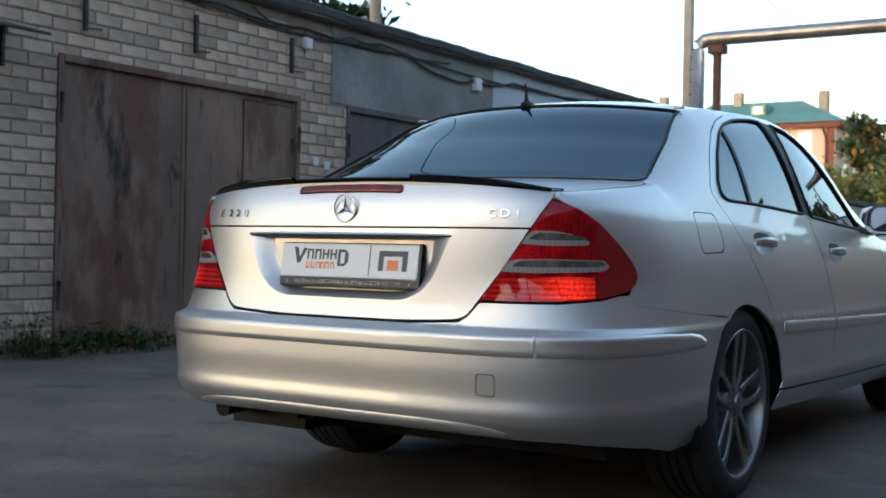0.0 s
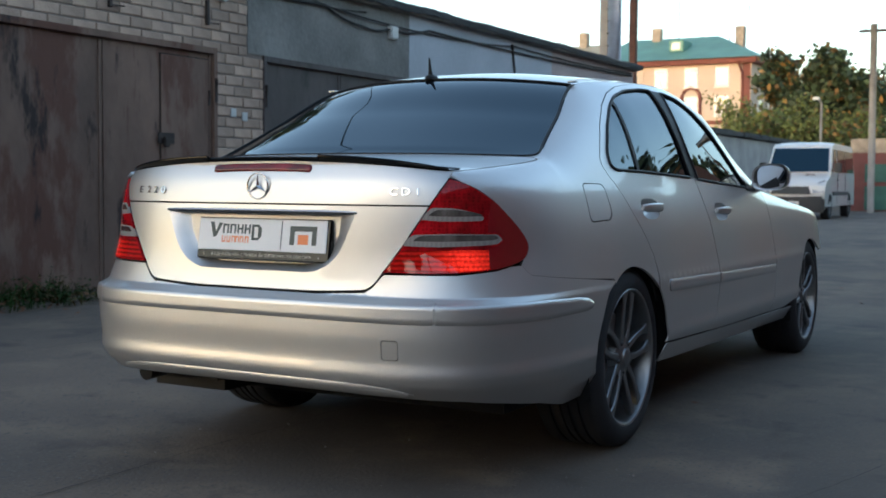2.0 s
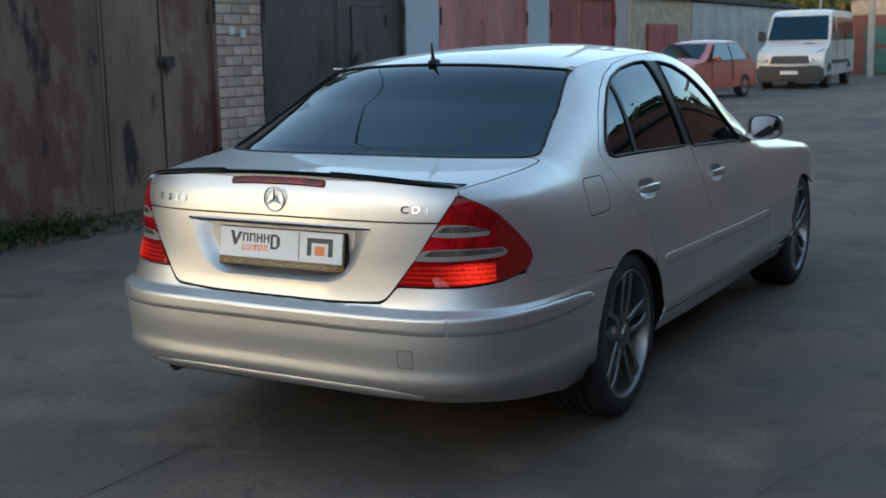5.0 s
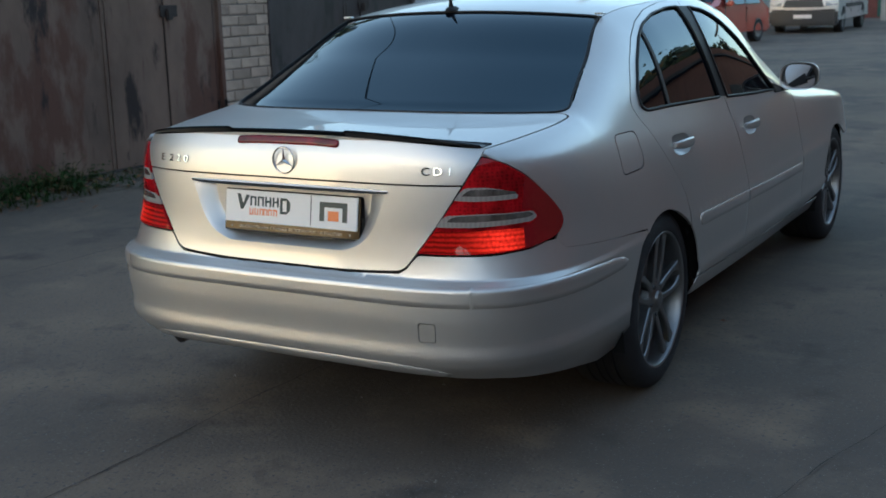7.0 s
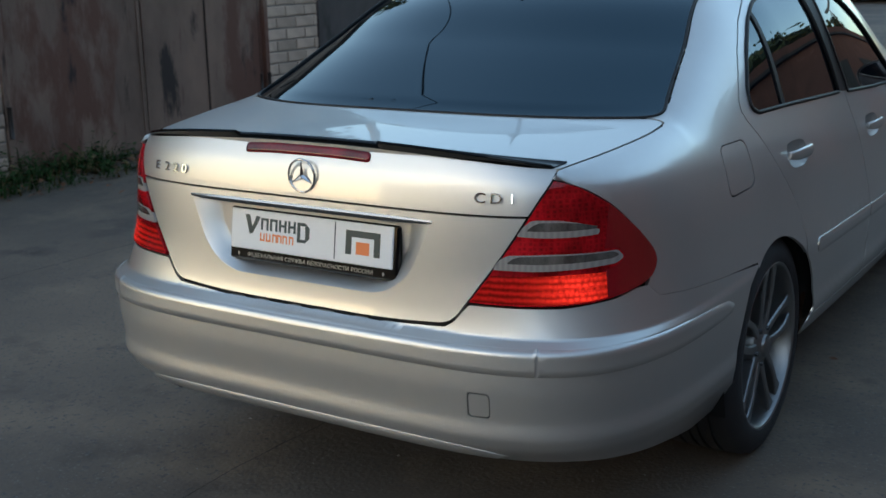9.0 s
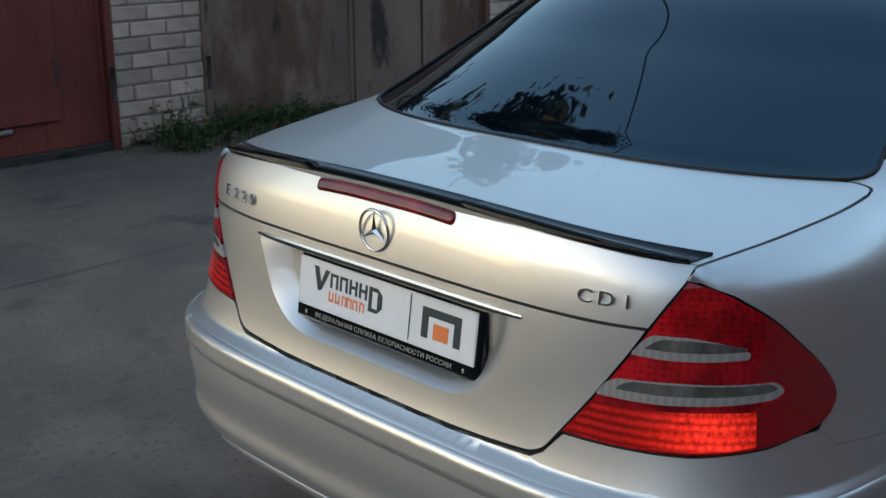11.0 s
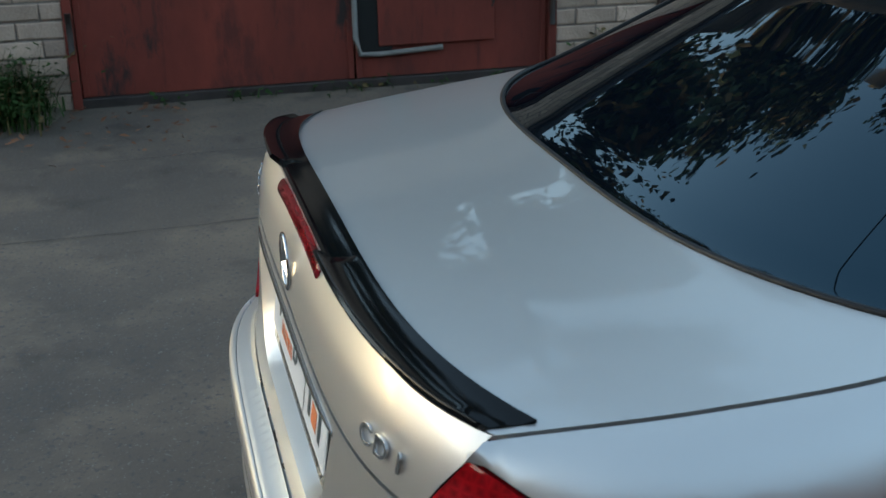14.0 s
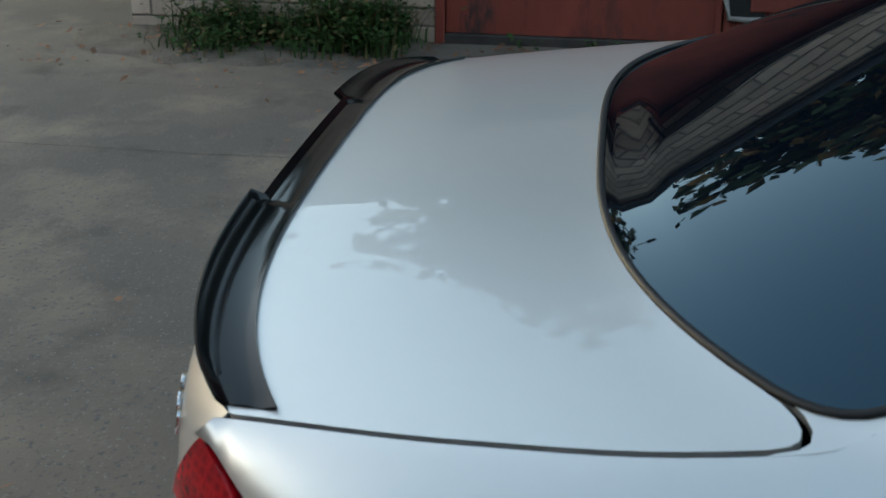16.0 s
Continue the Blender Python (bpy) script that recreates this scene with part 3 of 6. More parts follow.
def flank(y, h):
    """The side skin: up to the belt h is the height, past it the way round to the rail."""
    y, h = np.broadcast_arrays(np.asarray(y, float), np.asarray(h, float))
    zb = belt_z(y)
    low = np.minimum(h, zb)
    xa = side_x(y, low)
    d = flank_len(y)
    q = np.clip((h - zb) / d, 0, 1)
    slope = (side_x(y, zb) - side_x(y, zb - .02)) / .02
    ta = np.stack([slope, 1 + 0 * slope], -1)
    ta = ta / np.linalg.norm(ta, axis=-1, keepdims=True) * d[..., None]
    e = np.clip((y - .5) / .8, 0, 1)
    tc = np.stack([-1 + .08 * e, .18 + .25 * e], -1)
    tc = tc / np.linalg.norm(tc, axis=-1, keepdims=True) * d[..., None]
    a = np.stack([side_x(y, zb), zb], -1)
    c = np.stack([rail_x(y), rail_z(y)], -1)
    t = q[..., None]
    ease = np.clip((y - .55) / .9, 0, 1)[..., None]
    ease = ease * ease * (3 - 2 * ease)
    ta, tc = ta * (.6 + .4 * ease), tc * (1.12 - .12 * ease)
    p = a * (1 + 2 * t) * (1 - t) ** 2 + ta * t * (1 - t) ** 2 + c * t * t * (3 - 2 * t) + tc * t * t * (t - 1)
    up = h > zb
    return np.stack([np.where(up, p[..., 0], xa), y, np.where(up, p[..., 1], low)], -1)


def flank_left(y, h):
    return flank(y, h) * np.array([-1, 1, 1])


# ---- car: assembly ----
car = thing("car", (0, 2.41, 0), "silver metallic four-door saloon with tinted glass and a black boot spoiler", "car")
AXLES = (1.107, 3.961)
AXLE_Z, ARCH_R, ARCH_Y = .335, .322, 1.092


def arc(yc, r, a0, a1, n=18):
    return [(yc + r * math.cos(radians(a0 + (a1 - a0) * i / n)), AXLE_Z + r * math.sin(radians(a0 + (a1 - a0) * i / n))) for i in range(n + 1)]


def rail_line(y0, y1, n=14, drop=.003):
    ys = np.linspace(y0, y1, n)
    return [(float(y), float(belt_z(y) + flank_len(y) - drop)) for y in ys]


# rear door's hind edge and the line over both doors
DOOR_REAR = [(1.322, .566), (1.322, .61), (1.314, .655), (1.303, .687), (1.269, .736), (1.213, .802), (1.150, .876), (1.094, .944), (1.042, 1.002), (1.024, 1.034), (1.034, 1.062), (1.079, 1.106), (1.163, 1.187), (1.286, 1.277), (1.410, 1.342), (1.566, 1.394), (1.767, 1.427), (1.96, 1.439)]
DOOR_TOP = [(2.06, 1.439), (2.218, 1.431), (2.45, 1.392), (2.60, 1.30), (2.76, 1.18), (2.93, 1.06), (3.03, .965)]


def shift(pts, dy, dz):
    return [(y + dy, z + dz) for y, z in pts]


# tail lamp outline (along the skin, height); the hind wing is cut to it
lamp_out = [(.728, .962), (.799, .948), (.867, .925), (.939, .894), (1.015, .848), (1.069, .811), (1.108, .776), (1.117, .747), (1.092, .720), (1.040, .705), (.949, .691), (.865, .684), (.776, .681), (.680, .680), (.589, .680), (.490, .681), (.556, .755), (.622, .835), (.677, .905)]


def flowing(pts, n=4):
    """More points along a smooth line through the given ones."""
    out = []
    for i in range(len(pts) - 1):
        a, b, c, d = (Vector(pts[max(0, min(len(pts) - 1, i + k))]) for k in (-1, 0, 1, 2))
        for j in range(n):
            t = j / n
            q = .5 * ((2 * b) + (c - a) * t + (2 * a - 5 * b + 4 * c - d) * t * t + (3 * b - a - 3 * c + d) * t ** 3)
            out.append((q.x, q.y))
    return out + [pts[-1]]


lamp_out = flowing(lamp_out[:11]) + lamp_out[11:]
lamp_side = []
for s, z in lamp_out[:33]:
    q = wrap(s + .004, min(z + .003, .96))
    lamp_side.append((float(q[1]), float(z + .002)))
lamp_side[0] = (lamp_side[0][0] - .011, lamp_side[0][1] - .001)
BUMP_SIDE = ((1.082, .701), (1.134, .671), (1.262, .659), (1.524, .638), (1.776, .618))
hem = [(float(wrap(s, z)[1]), z + .0008) for s, z in BUMP_SIDE[::-1]]
hem = [(.915, .625)] + [p for p in hem if p[0] < .90]
quarter_poly = ([(.157, float(belt_z(.157) + flank_len(.157) - .003))] + rail_line(.175, 2.45, 80) + [(2.45, 1.408)] + DOOR_TOP[1::-1]
                + DOOR_REAR[::-1][:-1] + arc(ARCH_Y, ARCH_R, 46, 122, 16)
                + hem + lamp_side[::-1])
quarter_poly = [p for i, p in enumerate(quarter_poly) if i == 0 or math.dist(p, quarter_poly[i - 1]) > 1e-4]
flap_poly = rounded([(.805, .958), (.972, .954), (.985, .830), (.795, .824)], [.03, .03, .05, .03])
flap_hole = rounded([(.801, .962), (.977, .958), (.990, .826), (.790, .820)], [.03, .03, .05, .03])
DOOR_MID = [(1.965, 1.432), (1.912, 1.28), (1.914, 1.19), (1.942, 1.08), (1.990, .96), (2.050, .80), (2.083, .65), (2.083, .56), (2.050, .42), (2.005, .338)]
rear_door_poly = shift(DOOR_REAR, .005, -.002) + DOOR_MID + [(1.402, .352)] + arc(ARCH_Y, ARCH_R + .004, 4, 43, 10)
front_door_poly = [(1.972, 1.434)] + shift(DOOR_TOP, 0, -.006) + [(3.09, .90), (3.11, .75), (3.12, .50), (3.06, .318), (2.011, .336)] + shift(DOOR_MID[-2:0:-1], .006, 0)
fender_poly = ([(3.045, .958)] + rail_line(3.16, 4.60, 20) + [(4.62, .62), (4.45, .60)] + arc(3.961, ARCH_R, 50, 178, 22) + [(3.40, .315), (3.066, .315), (3.125, .50), (3.116, .75), (3.096, .90)])
sill_poly = [(1.425, .342), (3.60, .298), (3.59, .230), (1.425, .270)]
rear_win = rounded([(1.139, 1.012), (1.098, 1.030), (1.113, 1.078), (1.219, 1.18), (1.346, 1.271), (1.446, 1.322), (1.598, 1.364), (1.776, 1.385), (1.885, 1.385), (1.862, 1.29), (1.864, 1.19), (1.887, 1.10), (1.920, .985)], [.02, .02, .02, .03, .03, .03, .03, .03, .015, .02, .02, .02, .012])
front_win = rounded([(2.018, .978), (1.966, 1.10), (1.946, 1.19), (1.950, 1.28), (1.995, 1.377), (2.139, 1.347), (2.281, 1.283), (2.428, 1.197), (2.574, 1.085), (2.719, .990), (2.790, .945), (2.343, .962)], [.012, .02, .02, .02, .015, .03, .03, .03, .03, .03, .01, .02])

for surf, side in ((flank, 1), (flank_left, -1)):
    body = part("quarter_panel", patch(surf, quarter_poly, .03, holes=[flap_hole] if side > 0 else ()), PAINT, car)
    if side > 0:
        part("fuel_flap", patch(surf, flap_poly, .02, depth=.006), PAINT, body)
    for nm, poly, win, hy in (("rear_door", rear_door_poly, rear_win, 1.355), ("front_door", front_door_poly, front_win, 2.247)):
        hz = .862 - .027 * (hy - 1.355)
        bowl = rounded([(hy - .088, hz + .028), (hy - .045, hz + .038), (hy + .045, hz + .036), (hy + .088, hz + .024), (hy + .088, hz - .024), (hy + .045, hz - .040), (hy - .045, hz - .040), (hy - .088, hz - .024)], .03)
        d = part(nm, patch(surf, poly, .03, holes=[win, bowl], depth=.005), PAINT, car)
        part("window_glass", patch(surf, win, .04, lift=-.004, depth=0), TINT, d, "dark tinted side glass")
        part("handle_recess", patch(surf, bowl, .012, bulge=-.022, edge=.036, depth=0), PAINT, d)
        ys = np.linspace(hy - .098, hy + .098, 15)
        grip = bmesh.new()
        rings = []
        for i, y in enumerate(ys):
            t = abs(i - 7) / 7
            c = Vector(surf(y, hz + .004)[()])
            out = side * (.026 - .018 * t ** 4)
            hh = .018 * (1 - .4 * t ** 3)
            rings.append([grip.verts.new(c + Vector((out + side * .006 * math.cos(a), 0, hh * math.sin(a)))) for a in np.linspace(0, math.tau, 10, endpoint=False)])
        for a, b in zip(rings, rings[1:]):
            for k in range(10):
                grip.faces.new((a[k], a[(k + 1) % 10], b[(k + 1) % 10], b[k])).smooth = True
        grip.faces.new(rings[0]), grip.faces.new(rings[-1])
        bmesh.ops.recalc_face_normals(grip, faces=grip.faces[:])
        part("door_handle", grip, PAINT, d)
    for nm, (ya, yb) in (("rub_strip", (1.425, 2.078)), ("rub_strip", (2.088, 3.09))):
        part(nm, patch(surf, rounded([(ya, .590 - .019 * (ya - 1.44)), (yb, .590 - .019 * (yb - 1.44)), (yb, .543 - .016 * (yb - 1.44)), (ya, .543 - .016 * (ya - 1.44))], [.024, .004, .004, .024] if ya < 2 else [.004, .022, .022, .004]), .015, lift=.003, depth=.006, bulge=.004, edge=.018), PAINT, car)
    part("front_fender", patch(surf, fender_poly, .035), PAINT, car)
    part("sill", patch(surf, sill_poly, .04, depth=.004), PAINT, car)
    # belt mouldings under the glass and black window surrounds
    for win, nm in ((rear_win, "window_seal"), (front_win, "window_seal")):
        pts = [tuple(surf(p[0], p[1])) for p in spaced(win, .03)]
        part(nm, tube([Vector(p) + Vector((side * .001, 0, 0)) for p in pts], .0065, 6, closed=True), TRIM, car)
    part("window_divider", patch(surf, [(1.340, 1.008), (1.366, 1.007), (1.413, 1.303), (1.391, 1.293)], .03, lift=.001, depth=.004), TRIM, car)
    part("pillar_cover", patch(surf, [(1.924, .985), (2.014, .980), (1.962, 1.10), (1.942, 1.19), (1.946, 1.28), (1.990, 1.379), (1.890, 1.385), (1.866, 1.29), (1.868, 1.19), (1.891, 1.10)], .03, lift=.0015, depth=.003), TRIM, car)
    part("inner_shell", patch(surf, [(.25, .66), (.25, .96), (.6, 1.0), (1.2, 1.25), (1.5, 1.38), (2.4, 1.37), (3.0, .96), (4.5, .80), (4.4, .70)] + arc(3.961, .36, 40, 180, 12) + [(3.5, .25), (1.6, .25)] + arc(ARCH_Y, .34, 0, 130, 12), .05, lift=-.032, depth=0), GAP_SHADE, car)

# roof, glass and lids along the crown
def crown_poly(v0, v1, f, r0, r1):
    """A strip across the crown between two stations, in (v, .6 f)."""
    return rounded([(v0, -f * .6), (v1, -f * .6), (v1, f * .6), (v0, f * .6)], [r0, r1, r1, r0])


def crown_flat(v, g):
    return crown(v, np.asarray(g) / .6)


roof = part("roof", patch(crown_flat, crown_poly(1.270, 2.50, 1.0, .0, .0), .06), PAINT, car)
part("rear_window", patch(crown_flat, crown_poly(.684, 1.260, .988, .045, .03), .024, lift=-.003, depth=.004), TINT, car, "dark tinted curved rear window")
rim_pts = [tuple(crown_flat(p[0], p[1])) for p in spaced(crown_poly(.679, 1.264, .993, .05, .03), .03)]
part("window_seal", tube(rim_pts, .0048, 6, closed=True), TRIM, car)
part("windscreen", patch(crown_flat, crown_poly(2.52, 3.14, .96, .02, .02), .05, lift=-.003), TINT, car)
part("bonnet", patch(crown_flat, crown_poly(3.20, 4.62, .985, .02, .05), .06), PAINT, car)
part("boot_lid", patch(crown_flat, rounded([(.172, -.5968), (.674, -.5968), (.674, .5968), (.172, .5968)], [.004, .055, .055, .004]), .03), PAINT, car)
for side in (1, -1):
    arcp = rounded([(.50, side * .6005), (.6805, side * .6005), (.6805, side * .40)], [0, .060, 0])
    glass_corner = rounded([(.6825, side * .45), (.6825, side * .5955), (.80, side * .5955)], [0, .045, 0])
    part("lid_corner_panel", patch(crown_flat, [p for p in arcp[1:-1]] + glass_corner[1:-1] + [(.745, side * .603), (.61, side * .603)], .015), PAINT, car)

lid_low = rounded([(-.650, .879), (.650, .879), (.616, .835), (.550, .755), (.486, .684), (.442, .630), (.25, .618), (-.25, .618), (-.442, .630), (-.486, .684), (-.550, .755), (-.616, .835)], [.003, .003, .05, .05, .05, .05, .1, .1, .05, .05, .05, .05])
lid_edge = [(.739, .984), (.67, .988), (.60, .992), (.5, .999), (.35, 1.006), (.2, 1.012), (0, 1.015)]
lid_up = [(-.655, .8845), (0, .8845), (.655, .8845), (.689, .925), (.723, .9605)] + lid_edge + [(-s, z) for s, z in lid_edge[-2::-1]] + [(-.723, .9605), (-.689, .925)]
recess = rounded([(-.382, .860), (.382, .860), (.320, .722), (.240, .672), (-.240, .672), (-.320, .722)], [.018, .018, .07, .06, .06, .07])
face = part("boot_lid_face", patch(wrap, lid_low, .022, rows=.012, holes=[recess], depth=.015), PAINT, car)
part("boot_lid_upper", patch(wrap, lid_up, .022, rows=.010, depth=.002), PAINT, car)


def recess_tray():
    """The hollow for the plate: sloping walls down to a flat back."""
    bm = bmesh.new()
    lp = spaced(recess, .02)
    outer = [Vector(wrap(*p)) for p in lp]
    rows = [outer]
    for k, (t, dep) in enumerate(((.25, .006), (.6, .022), (.9, .034), (1.0, .037))):
        row = []
        for p, o in zip(lp, outer):
            bx = max(-.300, min(.300, p[0] * .82))
            bz = .845 if p[1] > .82 else .694 + (p[1] - .672) * .72
            row.append(Vector((o.x + (bx - o.x) * t, .042 + dep + (o.y - .042) * (1 - t), o.z + (bz - o.z) * t)))
        rows.append(row)
    vs = [[bm.verts.new(c) for c in r] for r in rows]
    n = len(lp)
    for a, b in zip(vs, vs[1:]):
        for i in range(n):
            bm.faces.new((a[i], a[(i + 1) % n], b[(i + 1) % n], b[i])).smooth = True
    bm.faces.new(vs[-1])
    bmesh.ops.recalc_face_normals(bm, faces=bm.faces[:])
    if sum(f.normal.y * f.calc_area() for f in bm.faces) > 0:
        bmesh.ops.reverse_faces(bm, faces=bm.faces[:])
    return bm


part("plate_recess", recess_tray(), PAINT, face)

# bumper: upper shelf, rub strip band, lower skirt
bump_top = [(s, z) for s, z in ((0, .610), (.25, .610), (.425, .619), (.452, .634), (.478, .662), (.492, .675), (.77, .676), (.949, .687), (1.03, .7005), *BUMP_SIDE)]
arch_edge = [(side_s, z) for side_s, z in ((1.745, .58), (1.70, .50), (1.655, .42), (1.635, .335), (1.62, .27), (1.50, .232), (1.35, .222))]
half = bump_top + arch_edge + [(1.20, .254), (1.0, .280), (.80, .300), (.50, .311), (.25, .314), (0, .315)]
bumper_poly = half + [(-s, z) for s, z in half[::-1] if s > 0]
tow = rounded([(.514, .487), (.578, .487), (.578, .426), (.514, .426)], .012)
bumper = part("rear_bumper", patch(wrap, bumper_poly, .026, rows=.008, depth=.03, holes=[tow]), PAINT, car)
strip_mid = [(-.711, .597), (-.35, .594), (0, .592), (.35, .594), (.711, .597), (.707, .536), (-.707, .536)]
strip_side = [(.719, .597), (.95, .595), (1.283, .592), (1.50, .585), (1.575, .576), (1.612, .562), (1.618, .550), (1.600, .540), (1.557, .536), (1.283, .533), (.95, .535), (.715, .536)]
for poly in (strip_mid, strip_side, [(-s, z) for s, z in strip_side[::-1]]):
    part("rub_strip", patch(wrap, poly, .012, lift=.001, bulge=.006, edge=.018, depth=.008, square=(.697, .729)), PAINT, bumper)
shelf = bmesh.new()
lip = [[shelf.verts.new(Vector(wrap(s, .609)) + Vector(d)) for s in np.linspace(-.50, .50, 31)] for d in ((0, .001, -.003), (0, .015, -.001), (0, .075, 0))]
for a, b in zip(lip, lip[1:]):
    for k in range(30):
        shelf.faces.new((a[k], a[k + 1], b[k + 1], b[k])).smooth = True
part("bumper_shelf", shelf, PAINT, bumper)
part("tow_cover", patch(wrap, rounded([(.517, .484), (.575, .484), (.575, .429), (.517, .429)], .011), .012, lift=-.0005), PAINT, bumper)
crease = [(s, .352 - .03 * (abs(s) / .62) ** 6) for s in np.linspace(-.62, .62, 60)]
part("valance", patch(wrap, [(s, z) for s, z in crease] + [(.58, .310), (.25, .316), (0, .317), (-.25, .316), (-.58, .310)], .015, lift=.001, bulge=.007, edge=.016, depth=.006), PAINT, bumper)
part("inner_shell", patch(wrap, [(-1.1, .56), (-.74, .955), (.74, .955), (1.1, .56)], .05, lift=-.018, depth=0, holes=[[(-.40, .868), (.40, .868), (.33, .66), (.22, .635), (-.22, .635), (-.33, .66)]]), GAP_SHADE, car)
under = bmesh.new()
box_into(under, -.70, .70, .45, 4.35, .20, .45, .04)
part("underbody", under, GAP_SHADE, car)

# ---- car: tail lamps ----
clear_up = rounded([(.624, .840), (.644, .862), (.666, .876), (.751, .875), (.828, .865), (.888, .848), (.883, .838), (.803, .836), (.704, .836)], [.008, .01, .012, .02, .02, .008, .01, .02, .02])
clear_low = rounded([(.558, .762), (.573, .782), (.600, .796), (.729, .799), (.900, .797), (.956, .797), (.980, .779), (.953, .767), (.830, .763), (.681, .760)], [.008, .01, .012, .02, .02, .012, .010, .02, .02, .02])


def reflex(name, color, emit=None, rough=.08, ribs=0.0, low=.6, high=1.5):
    """Lens plastic over moulded prisms; ribs: upright flutes of a clear lens."""
    m = mat(name, color, rough, coat=.8, spec=0.0)
    n, l = m.node_tree.nodes, m.node_tree.links
    b = n["Principled BSDF"]
    co, vo, bp = n.new("ShaderNodeTexCoord"), n.new("ShaderNodeTexVoronoi"), n.new("ShaderNodeBump")
    vo.distance, vo.inputs["Randomness"].default_value = "CHEBYCHEV", .3
    vo.inputs["Scale"].default_value = 95
    l.new(co.outputs["Object"], vo.inputs[0])
    shade = vo.outputs["Distance"]
    if ribs:
        wv = n.new("ShaderNodeTexWave")
        wv.wave_type, wv.bands_direction = "BANDS", "X"
        wv.inputs["Scale"].default_value, wv.inputs["Distortion"].default_value, wv.inputs["Detail"].default_value = ribs, .3, 1
        l.new(co.outputs["Object"], wv.inputs[0])
        shade = wv.outputs["Fac"]
    bp.inputs["Strength"].default_value, bp.inputs["Distance"].default_value = .05, .002
    l.new(shade, bp.inputs["Height"]), l.new(bp.outputs[0], b.inputs["Normal"])
    ramp = n.new("ShaderNodeValToRGB")
    ramp.color_ramp.elements[0].color = (*(c * low for c in color), 1)
    ramp.color_ramp.elements[1].color = (*(min(1, c * high) for c in color), 1)
    l.new(shade, ramp.inputs[0]), l.new(ramp.outputs[0], b.inputs["Base Color"])
    if not ribs:
        # the chambers behind the lens show lighter and darker
        cl, cr, cm = n.new("ShaderNodeTexNoise"), n.new("ShaderNodeMapRange"), n.new("ShaderNodeVectorMath")
        cl.inputs["Scale"].default_value = 11
        cr.inputs["From Min"].default_value, cr.inputs["From Max"].default_value = .35, .65
        cr.inputs["To Min"].default_value, cr.inputs["To Max"].default_value = .45, 1.5
        cm.operation = "SCALE"
        l.new(co.outputs["Object"], cl.inputs[0]), l.new(cl.outputs[0], cr.inputs[0]), l.new(cr.outputs[0], cm.inputs["Scale"])
        l.new(ramp.outputs[0], cm.inputs[0]), l.new(cm.outputs[0], b.inputs["Base Color"])
    if emit:
        # moulded rows across the lens
        wr, wm = n.new("ShaderNodeTexWave"), n.new("ShaderNodeMix")
        wr.wave_type, wr.bands_direction = "BANDS", "Z"
        wr.inputs["Scale"].default_value, wr.inputs["Distortion"].default_value, wr.inputs["Detail Scale"].default_value = 21, 1.2, 3
        l.new(co.outputs["Object"], wr.inputs[0])
        wm.data_type, wm.blend_type = "RGBA", "MULTIPLY"
        wm.inputs[0].default_value = .75
        l.new(ramp.outputs[0], wm.inputs[6]), l.new(wr.outputs["Color"], wm.inputs[7]), l.new(wm.outputs[2], b.inputs["Base Color"])
    if emit:
        # brightness falls off with the distance from the bulb behind the lens
        sep, ab, cmb, dst, fall = n.new("ShaderNodeSeparateXYZ"), n.new("ShaderNodeMath"), n.new("ShaderNodeCombineXYZ"), n.new("ShaderNodeVectorMath"), n.new("ShaderNodeMapRange")
        ab.operation, dst.operation = "ABSOLUTE", "DISTANCE"
        geo = n.new("ShaderNodeNewGeometry")
        l.new(geo.outputs["Position"], sep.inputs[0]), l.new(sep.outputs[0], ab.inputs[0]), l.new(ab.outputs[0], cmb.inputs[0])
        l.new(sep.outputs[1], cmb.inputs[1]), l.new(sep.outputs[2], cmb.inputs[2]), l.new(cmb.outputs[0], dst.inputs[0])
        dst.inputs[1].default_value = (.720, .125, .718)
        fall.inputs["From Min"].default_value, fall.inputs["From Max"].default_value = .17, .0
        l.new(dst.outputs["Value"], fall.inputs[0])
        pw, r2, mul = n.new("ShaderNodeMath"), n.new("ShaderNodeMapRange"), n.new("ShaderNodeMath")
        pw.operation, mul.operation = "POWER", "MULTIPLY_ADD"
        pw.inputs[1].default_value = 2.2
        l.new(fall.outputs[0], pw.inputs[0])
        r2.inputs["From Min"].default_value, r2.inputs["From Max"].default_value = .65, .1
        r2.inputs["To Min"].default_value, r2.inputs["To Max"].default_value = emit[3] * .4, emit[3] * 3.2
        l.new(vo.outputs["Distance"], r2.inputs[0])
        l.new(pw.outputs[0], mul.inputs[0]), l.new(r2.outputs[0], mul.inputs[1])
        mul.inputs[2].default_value = emit[3] * .16
        dim, row = n.new("ShaderNodeMath"), n.new("ShaderNodeMapRange")
        dim.operation = "MULTIPLY"
        row.inputs["To Min"].default_value = .6
        l.new(wr.outputs["Fac"], row.inputs[0]), l.new(row.outputs[0], dim.inputs[0]), l.new(mul.outputs[0], dim.inputs[1])
        b.inputs["Emission Color"].default_value = (*emit[:3], 1)
        l.new(dim.outputs[0], b.inputs["Emission Strength"])
    return m


